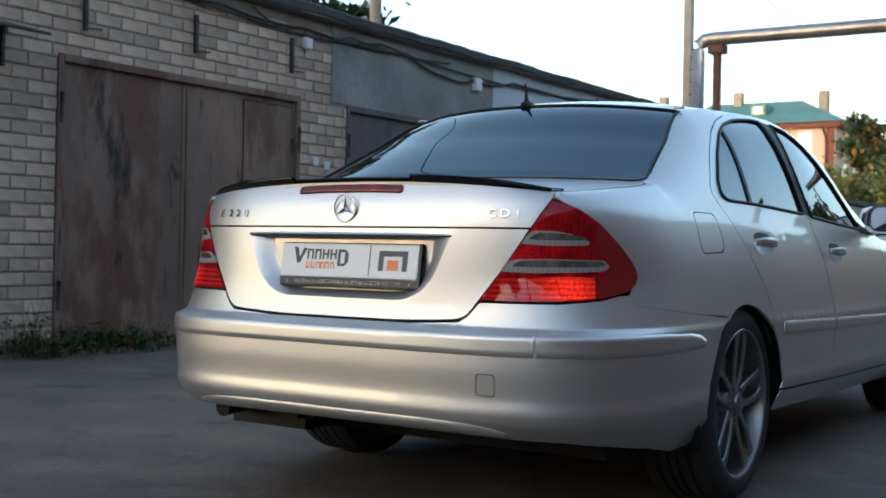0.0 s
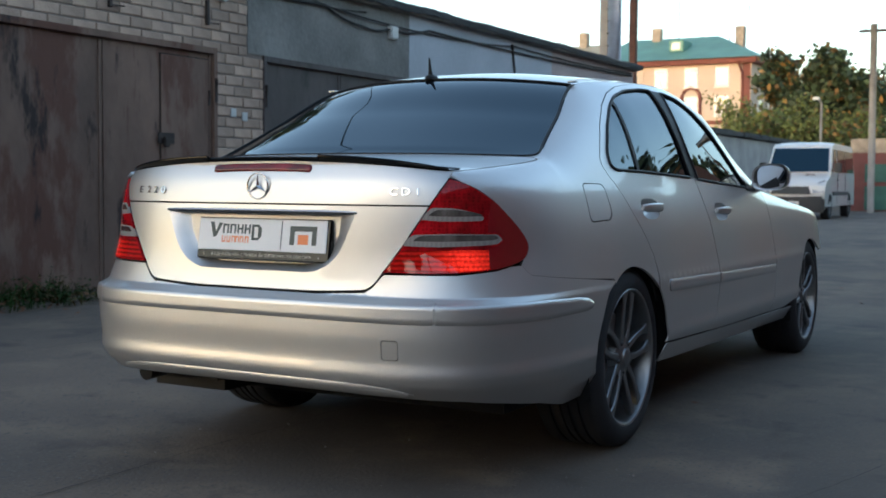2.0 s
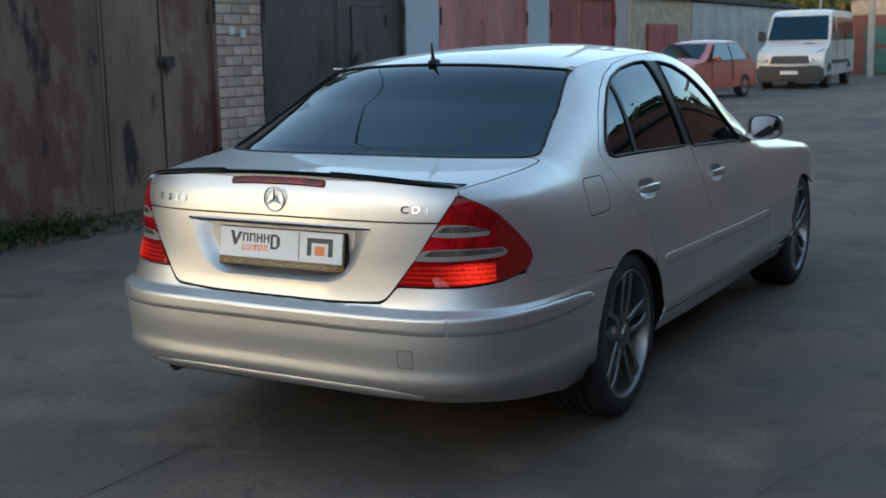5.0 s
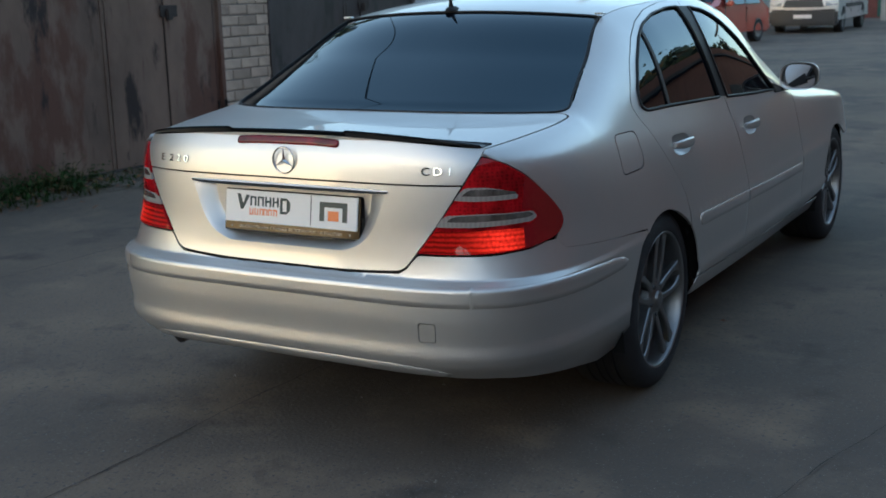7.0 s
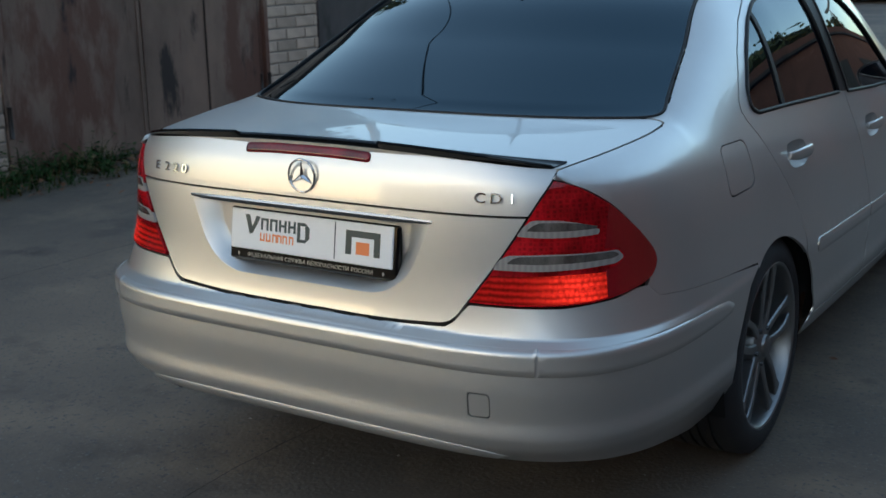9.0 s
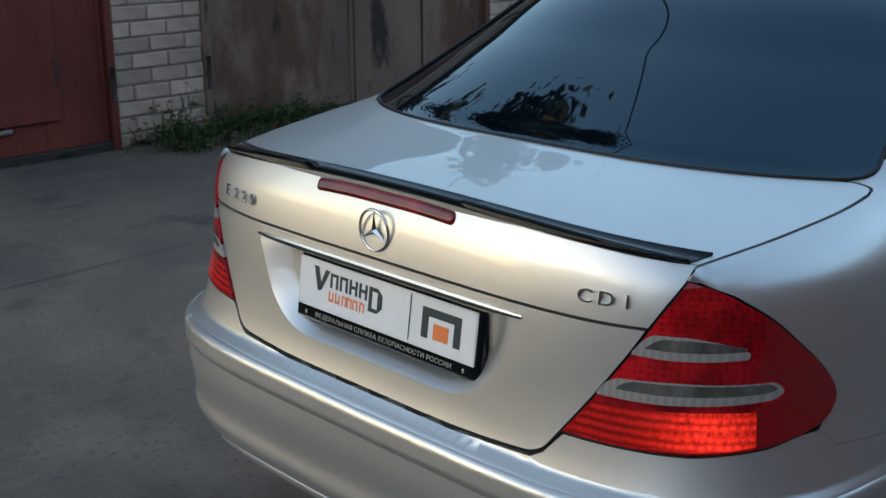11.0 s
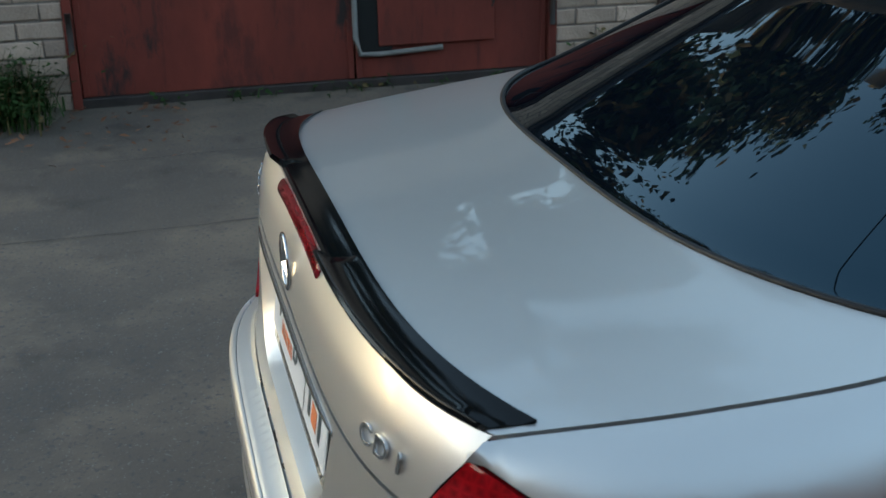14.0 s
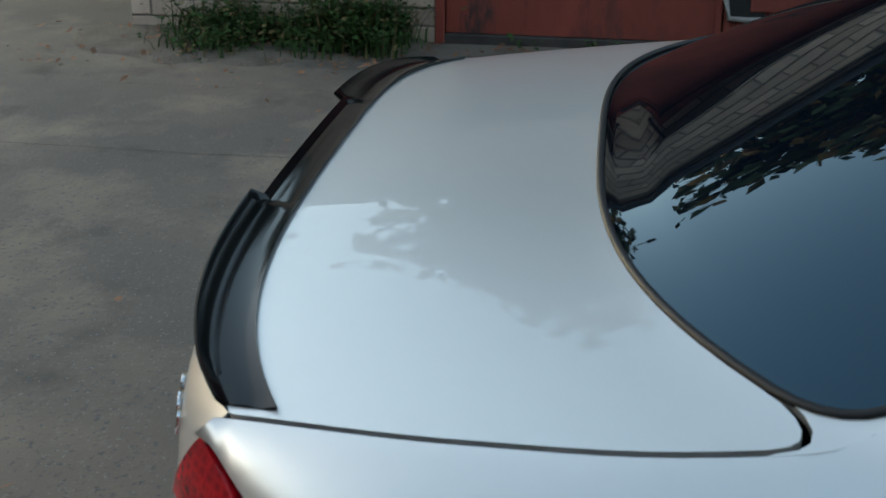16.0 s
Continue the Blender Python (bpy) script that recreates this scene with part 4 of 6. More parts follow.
RED_LENS = reflex("red_lens", (.30, .004, .008), rough=.05, low=.45, high=1.6)
RED_LIT = reflex("red_lens_lit", (.34, .005, .006), (1.0, .030, .012, .21))
CLEAR_LENS = reflex("clear_lens", (.25, .235, .225), rough=.08, ribs=26, low=.92, high=1.12)
DARK_LENS = mat("shaded_lens", (.085, .078, .072), .12, coat=.9, vary=.5, scale=30, stretch=(1, 1, .35))
SIDE_LENS = mat("side_lens", (.20, .005, .009), .10, vary=.12, scale=5, coat=.9)
for side in (1, -1):
    def lens_skin(s, z, side=side):
        return wrap(np.asarray(s) * side, z)
    lamp = part("tail_lamp", patch(lens_skin, lamp_out, .025, lift=-.006, depth=.004), TRIM, car, "red wrap-around tail lamp with two clear bands, lit")
    shrink = [(s + (.83 - s) * .006, z + (.80 - z) * .014) for s, z in lamp_out]
    low = [p for p in [(.500, .686), (.589, .685), (.680, .685), (.776, .686), (.865, .689), (.918, .694), (.912, .750), (.80, .751), (.68, .749), (.556, .748)]]
    part("red_lens", patch(lens_skin, shrink, .018, lift=.006, depth=.014, holes=[clear_up, clear_low, low]), RED_LENS, lamp)
    part("lit_lens", patch(lens_skin, low, .015, lift=.006, depth=.006), RED_LIT, lamp)
    side_poly = [p for p in shrink[:41] if p[0] > .905] + [(.916, .694), (.912, .755), (.954, .762), (.984, .778), (.960, .801), (.905, .803)]
    part("side_lens", patch(lens_skin, side_poly, .02, lift=.0072, depth=.003), SIDE_LENS, lamp, "plain dark red side lens")
    for nm, poly in (("clear_lens", clear_up), ("clear_lens", clear_low)):
        part(nm, patch(lens_skin, poly, .012, lift=.006, depth=.006), CLEAR_LENS, lamp)
        cs, cz = sum(p[0] for p in poly) / len(poly), sum(p[1] for p in poly) / len(poly)
        # darker band laid over the clear lens: its dark interior put into colour
        part("lens_shade_band", patch(lens_skin, [(cs + .01 + (s - cs) * .86, cz + .006 + (z - cz) * .50) for s, z in poly], .012, lift=.0066, depth=.001), DARK_LENS, lamp)

# third brake lamp under the spoiler
brake = rounded([(-.195, 1.004), (-.10, 1.009), (.10, 1.009), (.195, 1.004), (.195, .980), (.10, .984), (-.10, .984), (-.195, .980)], [.012, .05, .05, .012, .012, .05, .05, .012])
part("brake_lamp", patch(wrap, brake, .015, lift=.002, bulge=.004, edge=.008, depth=.006), reflex("dark_red_lens", (.14, .006, .010)), face, "dark red high brake lamp")


# ---- car: spoiler ----
def spoiler():
    bm = bmesh.new()
    xs = np.concatenate([np.linspace(-.978, -.345, 22), [-.335], np.linspace(-.33, .33, 24), [.335], np.linspace(.345, .978, 22)])
    rows = []
    for f in xs:
        a = abs(f)
        e = Vector(crown(.166, f))
        fwd = Vector(crown(.24, f)) - e
        fwd.z = 0
        fwd.normalize()
        tip = max(0.0, 1 - a ** 6)
        out = .009 if a >= .34 else -.005
        h = (.023 if a >= .34 else .015) * (.35 + .65 * tip)
        if a > .9:
            out *= (1 - a) / .1
        foot = Vector(crown(.166 + .058 * (1 - .04 * a ** 6), f)) + Vector((0, 0, .001))
        mid = e.lerp(foot, .44) + Vector((0, 0, h * .24))
        top = e - fwd * out + Vector((0, 0, h))
        lip = top - Vector((0, 0, .006)) - fwd * .003
        under = e + fwd * .012 + Vector((0, 0, -.006))
        pts = [foot, foot + Vector((0, 0, .004)), foot.lerp(mid, .5) + Vector((0, 0, -.001)), mid, mid.lerp(top, .55) - Vector((0, 0, .005)), top, top - fwd * .003 - Vector((0, 0, .003)), lip, under]
        rows.append([bm.verts.new(p) for p in pts])
    for a, b in zip(rows, rows[1:]):
        for k in range(len(a) - 1):
            bm.faces.new((a[k], a[k + 1], b[k + 1], b[k])).smooth = True
    bm.faces.new(rows[0]), bm.faces.new(rows[-1][::-1])
    bmesh.ops.recalc_face_normals(bm, faces=bm.faces[:])
    for e in bm.edges:
        if len(e.link_faces) == 2 and e.calc_face_angle(0) > .7:
            e.smooth = False
    return bm


part("boot_spoiler", spoiler(), BLACK_GLOSS, car, "gloss black stepped boot lip spoiler")

# ---- car: plate, badge, letters ----
PLATE_W = mat("plate_white", (.72, .72, .73), .35, vary=.03, scale=8)
PLATE_DARK = mat("plate_dark_print", (.012, .03, .036), .4)
PLATE_ORANGE = mat("plate_orange_print", (.72, .19, .05), .4)
plate_turn = Matrix.Translation((.005, .064, .772)) @ Matrix.Rotation(radians(-8.0), 4, "X") @ Matrix.Diagonal((.99, 1, .90, 1))


def plate_box(x0, x1, z0, z1, y0, y1, bevel=0.0):
    bm = bmesh.new()
    box_into(bm, x0, x1, y0, y1, z0, z1, bevel, turn=plate_turn)
    return bm


holder = part("plate_holder", plate_box(-.265, .272, -.080, .070, -.004, .022, .005), BLACK_GLOSS, car)
plate = part("number_plate", plate_box(-.258, .260, -.048, .066, -.008, -.003, .002), PLATE_W, car, "white printed show plate in a black holder")


def plate_shape(name, pieces, material):
    bm = bmesh.new()
    for quad in pieces:
        lo = [bm.verts.new(plate_turn @ Vector((x, -.0083, z))) for x, z in quad]
        hi = [bm.verts.new(plate_turn @ Vector((x, -.0088, z))) for x, z in quad]
        bm.faces.new(hi)
        for i in range(len(quad)):
            bm.faces.new((lo[i], lo[(i + 1) % len(quad)], hi[(i + 1) % len(quad)], hi[i]))
    bmesh.ops.recalc_face_normals(bm, faces=bm.faces[:])
    return part(name, bm, material, plate)


def bar(x0, x1, z0, z1):
    return [(x0, z0), (x1, z0), (x1, z1), (x0, z1)]


# the print on the plate as plain bars and blocks
plate_shape("print_bar", [[(-.210, .052), (-.195, .052), (-.181, .004), (-.194, -.004)], [(-.158, .048), (-.172, .050), (-.194, -.004), (-.183, .000)]], PLATE_DARK)
for x in (-.143, -.113, -.083, -.053):
    plate_shape("print_bar", [bar(x - .013, x - .006, .012, .046), bar(x + .005, x + .012, .012, .046), bar(x - .006, x + .005, .026 if x > -.1 else .039, .033 if x > -.1 else .046)], PLATE_DARK)
plate_shape("print_bar", [bar(-.036, -.026, -.010, .046), bar(-.026, -.010, .037, .046), bar(-.026, -.010, -.010, -.001), [(-.010, -.010), (.004, .004), (.004, .033), (-.010, .046)]], PLATE_DARK)
for x in (-.150, -.130, -.109, -.093, -.075, -.054):
    plate_shape("print_bar", [bar(x - .008, x - .004, -.020, .004), bar(x + .003, x + .007, -.020, .002), bar(x - .004, x + .003, -.002 if x > -.12 else -.020, .003 if x > -.12 else -.015)], PLATE_ORANGE)
plate_shape("print_line", [bar(.083, .086, -.040, .062)], PLATE_DARK)
plate_shape("print_block", [bar(.118, .222, .026, .044), bar(.118, .136, -.022, .026), bar(.204, .222, -.022, .026)], PLATE_DARK)
plate_shape("print_block", [bar(.150, .190, -.020, .014)], PLATE_ORANGE)


def lettering(name, body, size, depth, material, parent, matrix, spacing=1.0, stretch=1.0, bevel=.0):
    cu = bpy.data.curves.new(name, "FONT")
    cu.body, cu.size, cu.extrude, cu.align_x, cu.align_y, cu.space_character = body, size, depth, "CENTER", "CENTER", spacing
    cu.bevel_depth = bevel
    tmp = new(name + "_curve", cu)
    bpy.context.view_layer.update()
    me = bpy.data.meshes.new_from_object(tmp.evaluated_get(bpy.context.evaluated_depsgraph_get()))
    bpy.data.objects.remove(tmp), bpy.data.curves.remove(cu)
    me.transform(matrix @ Matrix.Diagonal((stretch, 1, 1, 1)))
    me.materials.clear()
    me.materials.append(material)
    ob = new(name, me)
    ob.parent = parent
    ob.matrix_parent_inverse = WORLD[parent.name].inverted()
    WORLD[ob.name] = Matrix()
    return ob


stand = Matrix.Rotation(radians(90), 4, "X")
SILVER_PRINT = mat("silver_print", (.34, .33, .31), .45, .4)
lettering("holder_caption", "ФЕДЕРАЛЬНАЯ СЛУЖБА БЕЗОПАСНОСТИ РОССИИ", .0155, .0004, SILVER_PRINT, holder, plate_turn @ Matrix.Translation((0, -.0046, -.0640)) @ stand, 1.03)
for side in (-1, 1):
    bm = bmesh.new()
    bmesh.ops.create_icosphere(bm, subdivisions=1, radius=.006, matrix=plate_turn @ Matrix.Translation((side * .232, -.0042, -.0640)) @ Matrix.Diagonal((.6, .15, 1, 1)))
    part("caption_mark", bm, SILVER_PRINT, holder)


def on_lid(s, z):
    """A standing frame on the skin: x along the lid outwards, z up."""
    p, q = Vector(wrap(s, z)), Vector(wrap(s + .01, z))
    u = (q - p).normalized()
    r = Vector(wrap(s, z + .01)) - p
    n = u.cross(r).normalized()
    w = n.cross(u)
    return Matrix((u, w, n)).transposed().to_4x4(), p


for body, s0, step in (("CDI", .516, .0455), ("E220", -.600, .0)):
    for i, ch in enumerate(body):
        s = s0 + step * i if step else (-.543, -.489, -.449, -.411)[i]
        m, p = on_lid(s, .9215)
        lettering("badge_letter", ch, .033, .0016, CHROME, face, Matrix.Translation(p + m.to_3x3() @ Vector((0, 0, .003))) @ m, 1.0, 1.25 if ch != "I" else 1.1, .0004)


def emblem():
    """A ring with three tapering spokes."""
    bm = bmesh.new()
    c = Vector(wrap(0.0, .937)) + Vector((0, -.006, 0))
    R, r = .0405, .0030
    n, k = 40, 8
    ring = [[bm.verts.new(c + Vector(((R + r * math.cos(b)) * math.cos(a), -r * math.sin(b), (R + r * math.cos(b)) * math.sin(a)))) for b in np.linspace(0, math.tau, k, endpoint=False)] for a in np.linspace(0, math.tau, n, endpoint=False)]
    for i in range(n):
        for j in range(k):
            bm.faces.new((ring[i][j], ring[(i + 1) % n][j], ring[(i + 1) % n][(j + 1) % k], ring[i][(j + 1) % k])).smooth = True
    for a in (90, 210, 330):
        u = Vector((math.cos(radians(a)), 0, math.sin(radians(a))))
        w = Vector((-u.z, 0, u.x))
        hub, tip, top = c + Vector((0, 0, 0)), c + u * (R - .001), c + Vector((0, -.006, 0))
        s1, s2 = c + w * .0062 + u * .004, c - w * .0062 + u * .004
        v = [bm.verts.new(p) for p in (s1, tip, s2, top)]
        bm.faces.new((v[0], v[1], v[3])), bm.faces.new((v[1], v[2], v[3])), bm.faces.new((v[2], v[0], v[3])), bm.faces.new((v[0], v[2], v[1]))
    bmesh.ops.recalc_face_normals(bm, faces=bm.faces[:])
    return bm


part("round_emblem", emblem(), CHROME, face, "chrome ring emblem with three spokes")


DARK_CHROME = mat("dull_chrome", (.30, .30, .31), .22, .95, vary=.05, scale=12)


def handle_bar():
    """The bright grip over the plate, curved like the lid and pointed at its ends."""
    bm = bmesh.new()
    rings = []
    for s in np.linspace(-.384, .384, 41):
        t = abs(s) / .384
        h, d = .0075 * (1 - .55 * t ** 6), .010 * (1 - .6 * t ** 8)
        p = Vector(wrap(s, .858))
        rings.append([bm.verts.new(p + Vector((0, y, z))) for y, z in ((.014, h), (-d * .35, h), (-d * .55, h * .3), (-d * .2, -h), (.014, -h))])
    for a, b in zip(rings, rings[1:]):
        for k in range(5):
            bm.faces.new((a[k], a[(k + 1) % 5], b[(k + 1) % 5], b[k])).smooth = True
    bm.faces.new(rings[0]), bm.faces.new(rings[-1])
    bmesh.ops.recalc_face_normals(bm, faces=bm.faces[:])
    for e in bm.edges:
        if len(e.link_faces) == 2 and e.calc_face_angle(0) > .6:
            e.smooth = False
    return bm


part("grip_bar", handle_bar(), DARK_CHROME, face, "chrome grip bar over the plate")

# ---- car: wheels ----
ALLOY = mat("grey_alloy", (.25, .253, .256), .34, .85, vary=.05, scale=20)
ALLOY_DARK = mat("dark_alloy", (.09, .09, .095), .45, .7)
STEEL = mat("brake_steel", (.30, .29, .28), .4, .9, vary=.2, scale=30)


def lathe(profile, n=64, axis_x=True):
    bm = bmesh.new()
    rows = [[bm.verts.new((x, r * math.cos(a), r * math.sin(a))) for a in np.linspace(0, math.tau, n, endpoint=False)] for x, r in profile]
    for a, b in zip(rows, rows[1:]):
        for i in range(n):
            bm.faces.new((a[i], b[i], b[(i + 1) % n], a[(i + 1) % n])).smooth = True
    bmesh.ops.recalc_face_normals(bm, faces=bm.faces[:])
    for e in bm.edges:
        if len(e.link_faces) == 2 and e.calc_face_angle(0) > .6:
            e.smooth = False
    return bm


def tyre_mesh():
    prof = [(-.005, .246), (.006, .250), (.010, .262), (.006, .290), (-.004, .310), (-.016, .3215), (-.030, .326)]
    for g in (-.065, -.105, -.135, -.175):
        prof += [(g + .006, .3275), (g + .005, .320), (g - .005, .320), (g - .006, .3275)]
    prof += [(-.215, .326), (-.232, .320), (-.242, .305), (-.248, .280), (-.240, .250), (-.232, .244)]
    bm = lathe(prof, 72)
    for i in range(72):
        a = i * math.tau / 72
        for x0, x1, w in ((-.028, -.058, .35), (-.182, -.212, -.35)):
            pts = []
            for x, da in ((x0, 0), (x1, w * .06), (x1, w * .06 + .012), (x0, .012)):
                pts.append(bm.verts.new((x, .3284 * math.cos(a + da), .3284 * math.sin(a + da))))
            bm.faces.new(pts)
    return bm


def rim_mesh():
    return lathe([(.000, .247), (.004, .249), (.006, .246), (.003, .240), (-.004, .2365), (-.016, .234), (-.040, .228), (-.150, .212), (-.215, .235), (-.225, .246)], 64)


def spoke_pair(k):
    """Two slim spokes side by side, from the hub out to the rim."""
    bm = bmesh.new()
    for sgn in (-1, 1):
        rings = []
        for t in np.linspace(0, 1, 10):
            r = .045 + t * .193
            off = sgn * (.018 + .016 * t + .010 * math.sin(t * math.pi))
            half = .0155 - .0045 * math.sin(t * math.pi) + (.010 * max(0, t - .8) / .2)
            x = -.004 - .014 * (1 - t) ** 1.5 - .004 * t
            dep = .034 - .010 * t
            rings.append([bm.verts.new((xx, r, off + h)) for xx, h in ((x, -half + .003), (x + .0015, 0), (x, half - .003), (x - .004, half), (x - dep, half * .7), (x - dep, -half * .7), (x - .004, -half))])
        for a, b in zip(rings, rings[1:]):
            for i in range(7):
                bm.faces.new((a[i], a[(i + 1) % 7], b[(i + 1) % 7], b[i])).smooth = True
        bm.faces.new(rings[0]), bm.faces.new(rings[-1])
    bmesh.ops.recalc_face_normals(bm, faces=bm.faces[:])
    for e in bm.edges:
        if len(e.link_faces) == 2 and e.calc_face_angle(0) > .5:
            e.smooth = False
    bmesh.ops.rotate(bm, verts=bm.verts[:], cent=(0, 0, 0), matrix=Matrix.Rotation(k * math.tau / 5, 3, "X"))
    return bm


def hub_mesh():
    return lathe([(.000, .0), (.000, .026), (-.003, .031), (-.010, .034), (-.018, .052), (-.022, .074), (-.050, .080)], 40)


def wheel(x, y, side, tilt):
    w = part("wheel", tyre_mesh(), RUBBER, None, "")
    w.name = "wheel"
    pieces = [("rim", rim_mesh(), ALLOY), ("hub", hub_mesh(), ALLOY)]
    pieces += [("twin_spoke", spoke_pair(k), ALLOY) for k in range(5)]
    for k in range(5):
        a = (k + .5) * math.tau / 5
        b = lathe([(-.010, .0), (-.010, .006), (-.014, .0075), (-.030, .0075)], 12)
        bmesh.ops.translate(b, verts=b.verts[:], vec=(0, .056 * math.cos(a), .056 * math.sin(a)))
        pieces.append(("wheel_bolt", b, ALLOY_DARK))
    pieces.append(("brake_disc", lathe([(-.085, .03), (-.085, .165), (-.112, .165), (-.112, .03)], 40), STEEL))
    cal = bmesh.new()
    box_into(cal, -.13, -.055, -.175, -.085, -.07, .07, .012)
    pieces.append(("brake_caliper", cal, STEEL))
    pieces.append(("wheel_well", lathe([(-.20, .0), (-.20, .20)], 24), GAP_SHADE))
    for nm, bm, m in pieces:
        part(nm, bm, m, w)
    w.parent = car
    w.matrix_parent_inverse = WORLD["car"].inverted()
    w.matrix_basis = Matrix.Translation((x * side, y, .327)) @ Matrix.Rotation(0 if side > 0 else math.pi, 4, "Z") @ Matrix.Rotation(radians(tilt), 4, "X")
    return w


for y, tilt in ((AXLES[0], 12), (AXLES[1], 31)):
    for side in (1, -1):
        wheel(.853, y, side, tilt)
for y in AXLES:
    for side in (1, -1):
        bm = bmesh.new()
        n = 20
        a0 = [(y + .352 * math.cos(a), AXLE_Z + .352 * math.sin(a)) for a in np.linspace(-.35, math.pi + .35, n)]
        v = [[bm.verts.new((side * x, yy, zz)) for yy, zz in a0] for x in (.845, .55)]
        for i in range(n - 1):
            bm.faces.new((v[0][i], v[0][i + 1], v[1][i + 1], v[1][i]))
        part("arch_liner", bm, GAP_SHADE, car)

# ---- car: mirrors, antenna, small parts ----
MIRROR = mat("mirror_glass", (.8, .8, .82), .02, 1.0)


def mirror_shell():
    bm = bmesh.new()
    rings = []
    for t in np.linspace(0, 1, 9):
        sc = math.cos(t * math.pi / 2) ** .55
        y = 2.925 + .125 * math.sin(t * math.pi / 2)
        rings.append([bm.verts.new((.895 + .092 * sc * math.copysign(abs(math.cos(a)) ** .7, math.cos(a)), y, .996 + .066 * sc * math.copysign(abs(math.sin(a)) ** .7, math.sin(a)) + .004 * math.cos(a))) for a in np.linspace(0, math.tau, 24, endpoint=False)])
    for a, b in zip(rings, rings[1:]):
        for k in range(24):
            bm.faces.new((a[k], a[(k + 1) % 24], b[(k + 1) % 24], b[k])).smooth = True
    lip = [bm.verts.new(v.co + Vector((-(v.co.x - .895) * .10, .006, -(v.co.z - .996) * .12))) for v in rings[0]]
    for k in range(24):
        bm.faces.new((rings[0][k], lip[k], lip[(k + 1) % 24], rings[0][(k + 1) % 24]))
    box_into(bm, .77, .85, 2.95, 3.02, .925, .965, .012)
    bmesh.ops.recalc_face_normals(bm, faces=bm.faces[:])
    return bm


def mirror_pane():
    bm = bmesh.new()
    bm.faces.new([bm.verts.new((.895 + .082 * math.copysign(abs(math.cos(a)) ** .7, math.cos(a)), 2.931, .996 + .057 * math.copysign(abs(math.sin(a)) ** .7, math.sin(a)))) for a in np.linspace(0, math.tau, 24, endpoint=False)])
    bmesh.ops.rotate(bm, verts=bm.verts[:], cent=(.895, 2.931, .996), matrix=Matrix.Rotation(radians(-13), 3, "Z") @ Matrix.Rotation(radians(4), 3, "X"))
    bm.faces.ensure_lookup_table()
    if bm.faces[0].normal.y > 0:
        bmesh.ops.reverse_faces(bm, faces=bm.faces[:])
    return bm


for side in (1, -1):
    sh, pn = mirror_shell(), mirror_pane()
    if side < 0:
        sh, pn = mirrored(sh), mirrored(pn)
    ms = part("door_mirror", sh, PAINT, car, smooth=False)
    part("mirror_glass", pn, MIRROR, ms)
    part("mirror_foot", patch(flank if side > 0 else flank_left, [(2.78, .975), (2.90, .95), (3.03, .925), (2.78, .928)], .03, lift=.004, depth=.01), TRIM, ms)


def antenna():
    bm = bmesh.new()
    base = Vector(crown(1.275, 0.0))
    rings = []
    for t in np.linspace(0, 1, 8):
        sc = math.cos(t * math.pi / 2)
        rings.append([bm.verts.new(base + Vector((.021 * sc * math.cos(a), .01 + .046 * sc * math.sin(a), .020 * math.sin(t * math.pi / 2)))) for a in np.linspace(0, math.tau, 14, endpoint=False)])
    for a, b in zip(rings, rings[1:]):
        for k in range(14):
            bm.faces.new((a[k], a[(k + 1) % 14], b[(k + 1) % 14], b[k])).smooth = True
    r2 = []
    for z, r, dy in ((.012, .011, 0), (.035, .007, -.004), (.060, .005, -.008), (.083, .003, -.012)):
        r2.append([bm.verts.new(base + Vector((r * math.cos(a), dy + r * math.sin(a), z))) for a in np.linspace(0, math.tau, 8, endpoint=False)])
    for a, b in zip(r2, r2[1:]):
        for k in range(8):
            bm.faces.new((a[k], a[(k + 1) % 8], b[(k + 1) % 8], b[k])).smooth = True
    bm.faces.new(r2[-1])
    bmesh.ops.recalc_face_normals(bm, faces=bm.faces[:])
    return bm


part("roof_antenna", antenna(), TRIM, roof, "black stub antenna")
for side in (1, -1):
    bm = box(side * .555 - .018, side * .555 + .018, 1.245, 1.27, 1.338, 1.346, .003)
    part("roof_strip_cap", bm, PAINT, roof)
bm = tube([(-.56, .35, .30), (-.56, .13, .285)], .03, 12)
part("exhaust_pipe", bm, TRIM, car)
part("silencer", box(-.70, -.30, .25, .62, .215, .32, .04), TRIM, car)
def nose(x, z):
    x = np.asarray(x, float)
    w = body_w(z) * 1.0
    return np.stack([x, NOSE_Y + NOSE_LEN * (1 - np.clip(np.abs(x) / w, 0, .98) ** 3.2) ** (1 / 3.2), np.asarray(z, float) + 0 * x], -1)


part("front_bumper", patch(nose, rounded([(-.62, .24), (.62, .24), (.60, .70), (-.60, .70)], .05), .06), PAINT, car)


# ---- weeds, litter and leaves at the wall ----
WEED = mat("weed_green", (.030, .060, .016), .8, vary=.3, scale=9, spec=.15)
WEED_DRY = mat("weed_dry", (.13, .095, .042), .85, vary=.3, scale=9, spec=.15)
piece_tint(WEED, .45), piece_tint(WEED_DRY, .4)
LEAF_DRY = mat("fallen_leaf", (.17, .075, .035), .8, vary=.3, scale=30)
piece_tint(LEAF_DRY, .45)


